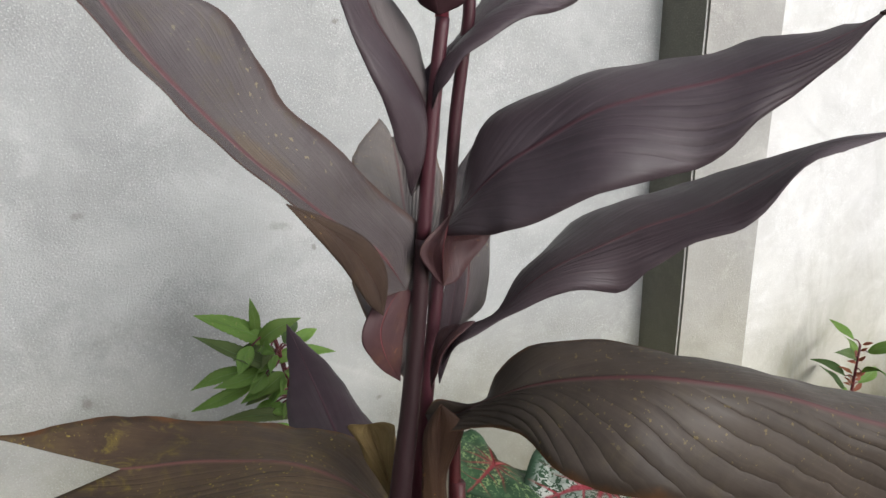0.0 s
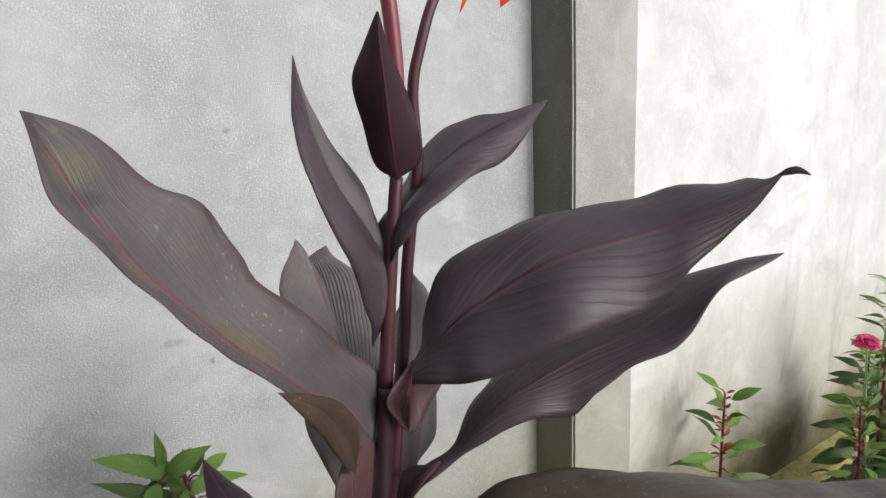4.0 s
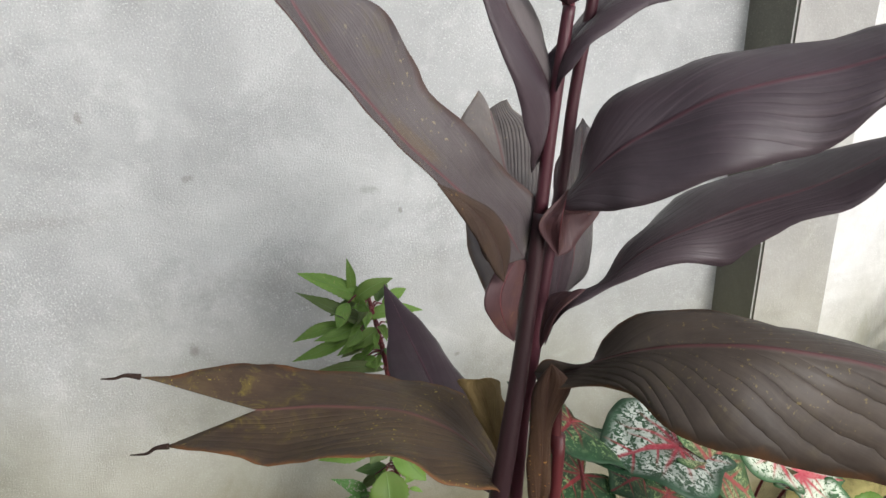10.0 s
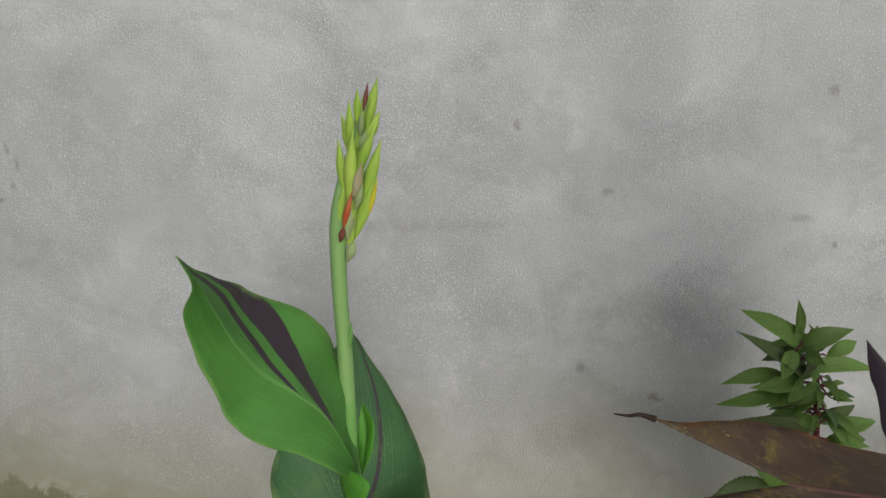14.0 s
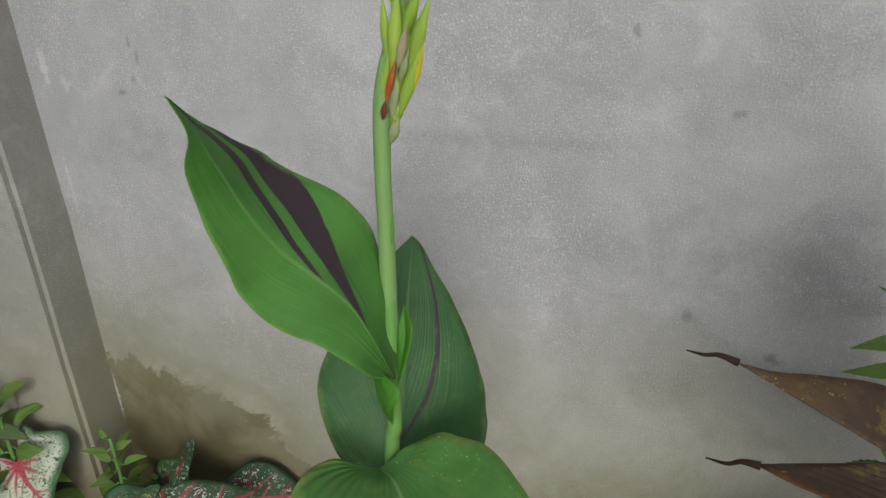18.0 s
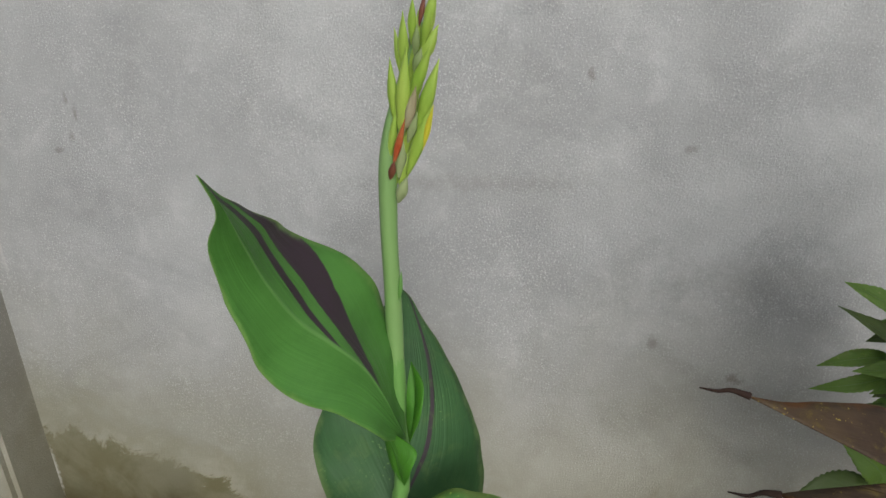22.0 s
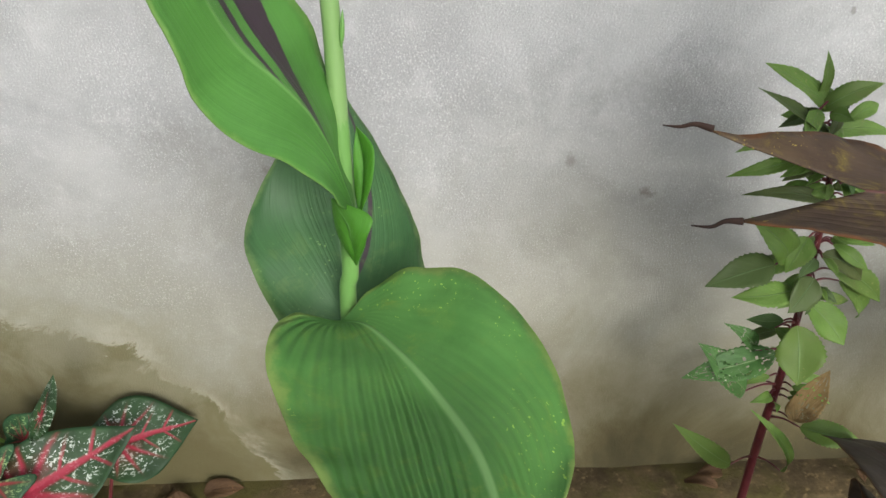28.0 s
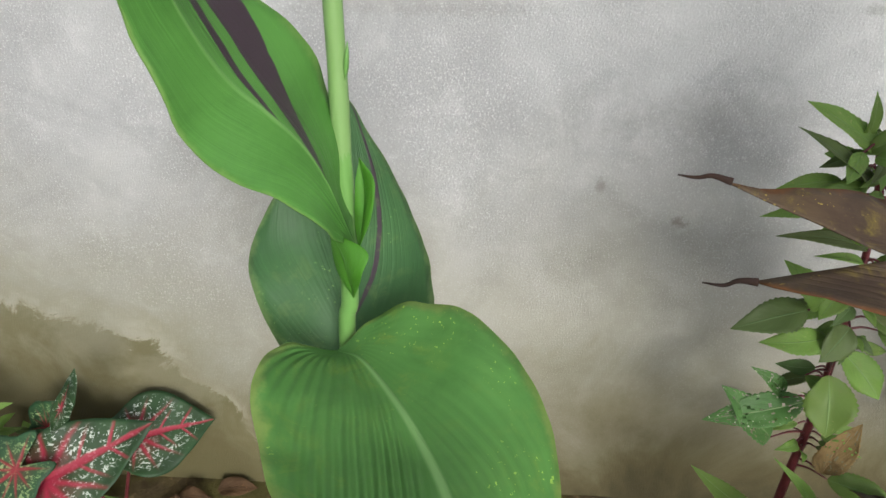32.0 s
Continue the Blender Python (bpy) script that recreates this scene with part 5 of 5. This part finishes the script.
BUSH_TOP = [(-0.052, 0.985, 0.888, 0.012, 0.97, 0.928, 0.031), (-0.053, 0.995, 0.898, -0.053, 0.99, 0.961, 0.02), (-0.039, 1, 0.848, 0.073, 1, 0.848, 0.026), (-0.046, 0.97, 0.845, -0.076, 0.94, 0.833, 0.028), (-0.062, 0.97, 0.895, -0.087, 0.94, 0.867, 0.027), (-0.042, 0.985, 0.79, -0.015, 0.97, 0.829, 0.024), (-0.042, 0.985, 0.78, -0.01, 0.97, 0.774, 0.023), (-0.039, 0.975, 0.549, -0.001, 0.95, 0.517, 0.027), (-0.066, 0.985, 0.848, -0.153, 0.97, 0.848, 0.028), (-0.062, 0.985, 0.824, -0.158, 0.97, 0.813, 0.024), (-0.046, 0.97, 0.889, -0.035, 0.94, 0.891, 0.022)]


def leafy(c, stem, rows, mats, teeth=0.055, stalk=None, seed=0, holes=0.0):
    """Small leaves on stalks that leave the nearest point of the stem."""
    path = spline(stem, 60)
    for k, (bx, by, bz, tx, ty, tz, w) in enumerate(rows):
        b, t = Vector((bx, by, bz)), Vector((tx, ty, tz))
        root = min(path, key=lambda q: (q - b).length + max(0, q.z - b.z) * 1.5)
        face = Vector((0.25 * math.sin(k * 2.3), -1, 0.9 + 0.4 * math.sin(k * 1.7)))
        lf = under(part("leaf", ovate_bm(b, t, w * 0.9, face, 30 if holes else 26, 9 if holes else 4, 0.14, 0.22, teeth, 0.55, 0.0005, seed + k, 0.14, holes), mats[k % len(mats)]), c)
        if (root - b).length > 0.012:
            st = part("leaf_stalk", tube_bm([root, root.lerp(b, 0.5) + Vector((0, 0, 0.006)), b], [0.0022, 0.0017, 0.0013], 6, 6), stalk or M_BALSAM_STEM)
            st.parent = lf


def balsam_bush():
    c = thing("balsam_bush", "leafy balsam with a dark red stem and insect-bitten leaves", "garden plant", (0.0, 1.0, 0.0))
    stem = [(-0.005, 1.0, -0.05), (0.0, 1.0, 0.12), (0.002, 1.0, 0.31), (0.008, 1.0, 0.44), (0.006, 1.0, 0.60), (0.001, 1.0, 0.74), (-0.014, 1.0, 0.84), (-0.028, 1.0, 0.912)]
    under(part("stem", tube_bm(stem, [0.0085, 0.0078, 0.0072, 0.0064, 0.0055, 0.0047, 0.004, 0.0025], 10), M_BALSAM_STEM, None, "dark red knotted stem"), c)
    leafy(c, stem, BUSH_LOW, [M_BALSAM, M_BALSAM_DEEP, M_BALSAM], seed=30)
    leafy(c, stem, BUSH_FOOT[:3], [M_BALSAM_EATEN], seed=50, holes=0.32)
    leafy(c, stem, BUSH_FOOT[3:4], [M_BALSAM], seed=53)
    leafy(c, stem, BUSH_FOOT[4:5], [M_DRY], seed=55, holes=0.3)
    leafy(c, stem, BUSH_FOOT[5:], [M_BALSAM, M_BALSAM, M_BALSAM_DEEP], seed=60)
    leafy(c, stem, BUSH_TOP, [M_BALSAM], seed=80)
    under(part("flower_bud", spindle_bm((-0.052, 0.995, 0.9), (-0.055, 0.99, 0.925), 0.004, 8, 8), M_SHEATH, None, "small reddish bud"), c)
    rnd = random.Random(12)
    rows = []
    for k in range(74):
        q = spline(stem, 60)[rnd.randint(22, 58)]
        a = rnd.uniform(0, 6.28)
        b = q + Vector((0.02 * math.cos(a), 0.02 * math.sin(a), 0.004))
        long = rnd.uniform(0.026, 0.062)
        t = b + Vector((math.cos(a), math.sin(a), rnd.uniform(-0.7, 0.4))) * long
        rows.append((*b, *t, long * rnd.uniform(0.34, 0.48)))
    leafy(c, stem, rows, [M_BALSAM_DEEP, M_BALSAM, M_BALSAM], seed=100)


def whorl_plant(name, label, foot, top, count, size, mats, seed, droop=0.0, tip_mat=None, width=0.24, stem_mat=None):
    """An upright herb with a red stem and leaves set all the way up."""
    c = thing(name, label, "garden plant", (foot[0], foot[1], -0.05), "balsams and herbs in the bed")
    rnd = random.Random(seed)
    f, t = Vector(foot), Vector(top)
    mid = f.lerp(t, 0.55) + Vector((rnd.uniform(-0.01, 0.01), 0, 0))
    stem = [f, mid, t]
    under(part("stem", tube_bm(stem, [0.006, 0.005, 0.003], 8), stem_mat or M_BALSAM_STEM), c)
    path = spline(stem, 60)
    rows = []
    for k in range(count):
        q = path[int(18 + 42 * k / max(1, count - 1))]
        a = 2.4 * k + rnd.uniform(-0.3, 0.3)
        s = size * (1.0 - 0.45 * k / count) * rnd.uniform(0.8, 1.15)
        rise = -0.25 + 0.9 * k / count - droop
        d = Vector((math.cos(a), math.sin(a), rise)).normalized()
        b = q + d * s * 0.25
        rows.append((*b, *(b + d * s), s * width * rnd.uniform(0.85, 1.2)))
    leafy(c, stem, rows, mats, stalk=stem_mat, seed=seed * 7)
    if tip_mat:
        rows = []
        for k in range(22):
            q = path[rnd.randint(38, 60)]
            a = 2.4 * k
            d = Vector((math.cos(a), math.sin(a), rnd.uniform(0.2, 0.9))).normalized()
            s = size * rnd.uniform(0.18, 0.34)
            rows.append((*(q + d * 0.006), *(q + d * s), s * 0.3))
        leafy(c, stem, rows, [tip_mat], seed=seed * 11)
    return c


def zinnia_flower(c, at, radius, petal_mat, seed, layers=4):
    head = under(part("flower_head", spindle_bm(Vector(at) - Vector((0, 0, 0.012)), Vector(at) + Vector((0, 0, 0.012)), radius * 0.4, 10, 8, 0.6), M_CENTRE, None, "dark domed flower centre"), c)
    rnd = random.Random(seed)
    for ly in range(layers):
        cnt = 14 - 2 * ly
        for k in range(cnt):
            a = 6.283 * (k + 0.5 * ly) / cnt + rnd.uniform(-0.08, 0.08)
            d = Vector((math.cos(a), math.sin(a), 0.05 + 0.16 * ly - 0.1))
            b = Vector(at) + d * radius * 0.25 + Vector((0, 0, 0.004 * ly))
            p = part("petal", ovate_bm(b, b + d * radius * (0.8 - 0.14 * ly), radius * 0.62, (0, 0, 1), 6, 2, 0.1, 0.12, 0, 0.75, 0.0006, k + 31 * ly), petal_mat)
            p.parent = head


def zinnia(label, foot, top, radius, petal_mat, seed, leaves=7, size=0.10):
    c = thing("zinnia", label, "flower", (foot[0], foot[1], -0.05), "zinnias in the bed")
    f, t = Vector(foot), Vector(top)
    stem = [f, f.lerp(t, 0.5) + Vector((0.02 * math.sin(seed), 0.01, 0)), t]
    under(part("stem", tube_bm(stem, [0.005, 0.004, 0.0028], 8), M_STEM_G), c)
    path = spline(stem, 60)
    rnd = random.Random(seed)
    rows = []
    for k in range(leaves):
        q = path[int(15 + 38 * k / max(1, leaves - 1))]
        a = 1.57 * k + 3.14 * (k % 2) + rnd.uniform(-0.3, 0.3)
        d = Vector((math.cos(a), math.sin(a), rnd.uniform(-0.2, 0.3))).normalized()
        rows.append((*(q + d * 0.008), *(q + d * size * rnd.uniform(0.7, 1.1)), size * 0.36))
    leafy(c, stem, rows, [M_BALSAM, M_BALSAM, M_BALSAM_DEEP], teeth=0.0, stalk=M_STEM_G, seed=seed * 5)
    zinnia_flower(c, top, radius, petal_mat, seed)
    return c


balsam_bush()
whorl_plant("balsam_plant", "small balsam with red stem and narrow leaves by the pale wall", (1.48, 1.06, -0.05), (1.475, 1.06, 0.545), 20, 0.135, [M_BALSAM, M_BALSAM, M_BALSAM_DEEP], 3, 0.0, M_RED_LEAF, 0.32)
whorl_plant("balsam_plant", "tall balsam with whorls of narrow leaves", (2.14, 0.9, -0.05), (2.14, 0.9, 0.79), 58, 0.125, [M_BALSAM, M_BALSAM_DEEP, M_BALSAM], 5, 0.1, M_FLUSH_LEAF, 0.2)
whorl_plant("balsam_plant", "low bushy balsam with reddish tips", (1.93, 0.86, -0.05), (1.93, 0.88, 0.43), 34, 0.115, [M_BALSAM, M_BALSAM_DEEP, M_BALSAM_DEEP], 6, 0.0, M_RED_LEAF, 0.3)
whorl_plant("balsam_plant", "low bushy balsam in the bed", (2.28, 0.8, -0.05), (2.3, 0.8, 0.42), 36, 0.18, [M_BALSAM, M_BALSAM_DEEP], 8, 0.1, None, 0.35)
whorl_plant("balsam_plant", "low leafy plant in the bed", (2.08, 0.72, -0.05), (2.08, 0.72, 0.27), 26, 0.18, [M_BALSAM, M_BALSAM_DEEP], 9, 0.1, None, 0.35)
whorl_plant("balsam_plant", "dark leafy plant under the zinnias", (2.22, 0.98, -0.05), (2.22, 0.98, 0.5), 34, 0.14, [M_BALSAM_DEEP, M_BALSAM_DEEP, M_BALSAM], 10, 0.0, None, 0.4)
zinnia("crimson zinnia on a tall thin stalk", (2.2, 0.95, -0.05), (2.158, 0.9, 0.93), 0.038, M_ZINNIA, 1)
zinnia("magenta zinnia with a flat flower", (2.05, 0.88, -0.05), (1.983, 0.9, 0.615), 0.042, M_ZINNIA_PINK, 2, 10)
zinnia("low crimson zinnia among leaves", (2.42, 0.88, -0.05), (2.40, 0.86, 0.43), 0.036, M_ZINNIA, 3)
zinnia("magenta zinnia beside the grey column", (-1.74, 0.98, -0.05), (-1.735, 1.0, 0.50), 0.035, M_ZINNIA_PINK, 4, 10, 0.12)
whorl_plant("balsam_plant", "small leafy plant at the foot of the column", (-1.45, 1.08, -0.05), (-1.47, 1.08, 0.36), 24, 0.085, [M_BALSAM, M_BALSAM], 14, 0.0, None, 0.4, M_STEM_G)
whorl_plant("balsam_plant", "small leafy plant by the stained wall", (-1.38, 1.1, -0.05), (-1.38, 1.1, 0.24), 26, 0.08, [M_BALSAM, M_BALSAM_DEEP], 17, 0.0, None, 0.45, M_STEM_G)
whorl_plant("balsam_plant", "leafy plant beside the grey column", (-1.69, 1.0, -0.05), (-1.69, 1.02, 0.46), 22, 0.12, [M_BALSAM], 15, 0.0, None, 0.45, M_STEM_G)
whorl_plant("balsam_plant", "balsam with broad pale leaves flushed orange", (1.27, 0.93, -0.05), (1.28, 0.93, 0.32), 14, 0.2, [M_BALSAM, M_BALSAM, M_FLUSH_LEAF], 16, 0.1, M_FLUSH_LEAF, 0.32)


# ---------------------------------------------------------------- caladiums
def caladium_bm(hub, tip, width, facing, lobes=0.5, sag=0.2, wave=0.04, seed=0, rings=12, spokes=56, curl=0.0):
    """An arrow-shaped blade round the hub where the stalk joins: a pointed front and two rounded lobes behind."""
    hub, tip = Vector(hub), Vector(tip)
    axis = tip - hub
    length = axis.length
    axis.normalize()
    side = axis.cross(Vector(facing)).normalized()
    nrm = side.cross(axis).normalized()
    half = 0.5 * width / length

    def rim(a):
        """Outline in leaf lengths for an angle from the tip."""
        b = abs(a)
        if b < 2.2:
            t = b / 2.2
            x, y = half * math.sin(math.pi * min(1.0, t * 0.80)) ** 0.9, 1.0 - (1.0 + 0.38 * lobes) * t ** 0.85
        else:
            t = (b - 2.2) / (math.pi - 2.2)
            x = half * (0.59 - 0.59 * t ** 1.6)
            y = -0.38 * lobes - lobes * 0.75 * math.sin(math.pi * t) + 0.12 * t
        return (x if a >= 0 else -x), y

    bm = bmesh.new()
    uv = bm.loops.layers.uv.new("UVMap")
    edge = bm.verts.layers.float.new("edge")
    own = {}

    def vert(k, f):
        a = -math.pi + 2 * math.pi * k / spokes
        x, y = rim(a)
        x, y = x * f, y * f
        r = math.hypot(x, y)
        wob = noise.noise(Vector((x * 4 + seed, y * 4, seed * 2.3)))
        h = -sag * r * r * 0.6 + 0.16 * abs(x) + wave * math.sin(6 * y + 4 * x + seed) * f + 0.06 * wob * f + curl * max(0.0, -x) ** 1.5
        v = bm.verts.new(hub + (axis * y + side * x + nrm * h) * length)
        v[edge] = f
        own[v] = (0.4 + 0.5 * y, 0.5 + 0.5 * x)
        return v

    top = [[vert(k, (i + 1) / rings) for k in range(spokes)] for i in range(rings)]
    mid = bm.verts.new(hub)
    own[mid] = (0.4, 0.5)
    for k in range(spokes):
        n = (k + 1) % spokes
        bm.faces.new((mid, top[0][k], top[0][n]))
        for i in range(rings - 1):
            bm.faces.new((top[i][k], top[i + 1][k], top[i + 1][n], top[i][n]))
    bmesh.ops.recalc_face_normals(bm, faces=bm.faces[:])
    for f in bm.faces:
        for l in f.loops:
            l[uv].uv = own[l.vert]
    bmesh.ops.solidify(bm, geom=bm.faces[:], thickness=0.0008)
    return bm


def caladium(label, foot, blades, group="caladiums in the bed"):
    c = thing("caladium", label, "caladium", foot, group)
    for k, (hub, tip, width, facing, mat, note) in enumerate(blades):
        lf = under(part("leaf", caladium_bm(hub, tip, width, facing, seed=k * 1.7), mat, None, note), c)
        h, f = Vector(hub), Vector(foot)
        st = part("leaf_stalk", tube_bm([f + Vector((0.01 * k, 0, 0)), f.lerp(h, 0.6) + Vector((0, 0.01, 0.03)), h], [0.0045, 0.0035, 0.0028], 8), M_BALSAM_STEM)
        st.parent = lf
    return c


caladium("caladium with red-veined white-flecked leaves behind the purple canna", (0.45, 0.88, -0.05), [
    ((0.470, 0.80, 0.600), (0.300, 0.79, 0.640), 0.24, (0.16, -0.20, 0.97), M_CAL_BRIGHT, "dark leaf flecked white with bright red veins"),
    ((0.300, 0.88, 0.640), (0.215, 0.80, 0.675), 0.26, (0.05, -0.38, 0.92), M_CAL_DARK, "dark green leaf flecked yellow-green"),
    ((0.353, 0.92, 0.480), (0.245, 0.86, 0.500), 0.22, (0.0, -0.5, 0.86), M_CAL_DARK, "dark green leaf in the shade below"),
    ((0.500, 0.93, 0.430), (0.400, 0.87, 0.480), 0.20, (0.1, -0.5, 0.86), M_CAL_DARK, "dark green leaf in the shade below"),
    ((0.510, 0.76, 0.575), (0.628, 0.72, 0.480), 0.13, (0.35, -0.5, 0.8), M_CAL_GREEN, "drooping yellow-green leaf with a red midrib"),
    ((0.455, 0.80, 0.500), (0.500, 0.74, 0.420), 0.11, (0.2, -0.6, 0.7), M_CAL_DARK, "dark drooping leaf in the shade")])
caladium("pale caladium with red veins beside the column", (0.74, 0.92, -0.05), [
    ((0.766, 0.86, 0.463), (0.684, 0.955, 0.552), 0.19, (0.35, -0.75, 0.65), M_CAL_WHITE, "creamy white leaf with red veins"),
    ((0.800, 0.83, 0.425), (0.925, 0.815, 0.385), 0.13, (-0.1, -0.65, 0.75), M_CAL_WHITE, "creamy white leaf with red veins"),
    ((0.845, 0.79, 0.36), (0.90, 0.76, 0.36), 0.12, (-0.1, -0.65, 0.75), M_CAL_WHITE, "pinkish white leaf")])
CAL_A = [(-1.18, 1.1, 0.23), (-1.044, 1.16, 0.234)]
CAL_B = [(-1.308, 1, 0.216), (-1.124, 1.08, 0.296)]
left_cal = caladium("dark caladium with red veins and white flecks by the stained wall", (-1.26, 1.06, -0.05), [
    (CAL_A[0], CAL_A[1], 0.17, (0.05, -0.62, 0.78), M_CAL_RED, "dark green leaf with red veins and white flecks"),
    (CAL_B[0], CAL_B[1], 0.165, (0.15, -0.70, 0.70), M_CAL_RED, "dark leaf with a broad red heart and one half rolled up"),
    ((-1.345, 0.99, 0.255), (-1.44, 0.93, 0.20), 0.17, (0.1, -0.7, 0.8), M_CAL_DARK, "dark green leaf flecked pale green"),
    ((-1.335, 1.08, 0.27), (-1.285, 1.08, 0.335), 0.10, (0.1, -0.8, 0.6), M_CAL_DARK, "small dark green leaf")])
under(part("rolled_rim", blade_bm(FOLD["mid"], FOLD["a"], FOLD["b"], cup=0.25, ripple=0.002, seed=31), M_CAL_RED, None, "narrow upright rolled lobe of a leaf"), left_cal)
caladium("white caladium with pink veins near the grey column", (-1.66, 1.0, -0.05), [
    ((-1.655, 1.0, 0.315), (-1.560, 0.955, 0.245), 0.26, (0.15, -0.85, 0.5), M_CAL_WHITE, "white leaf with pink veins"),
    ((-1.78, 1.0, 0.24), (-1.85, 0.9, 0.2), 0.2, (0.1, -0.7, 1), M_CAL_WHITE, "white leaf with pink veins")])

# ---------------------------------------------------------------- litter on the footing and soil
rnd = random.Random(77)
for k in range(16):
    x, y = rnd.uniform(-1.3, 0.5), rnd.uniform(0.95, 1.18)
    z = 0.008 if y > 1.1 else -0.035
    a = rnd.uniform(0, 6.28)
    b = Vector((x, y, z))
    t = b + Vector((math.cos(a), 0.4 * math.sin(a), 0.02)) * rnd.uniform(0.05, 0.1)
    tagged(part("fallen_leaf", ovate_bm(b, t, rnd.uniform(0.025, 0.045), (0, -0.4, 1), 10, 2, 0.3, 0.5, 0, 0.5, 0.0006, k, 0.3), M_DRY_DARK),
           "dead brown leaf lying on the bed", "dead leaf", "fallen leaves")
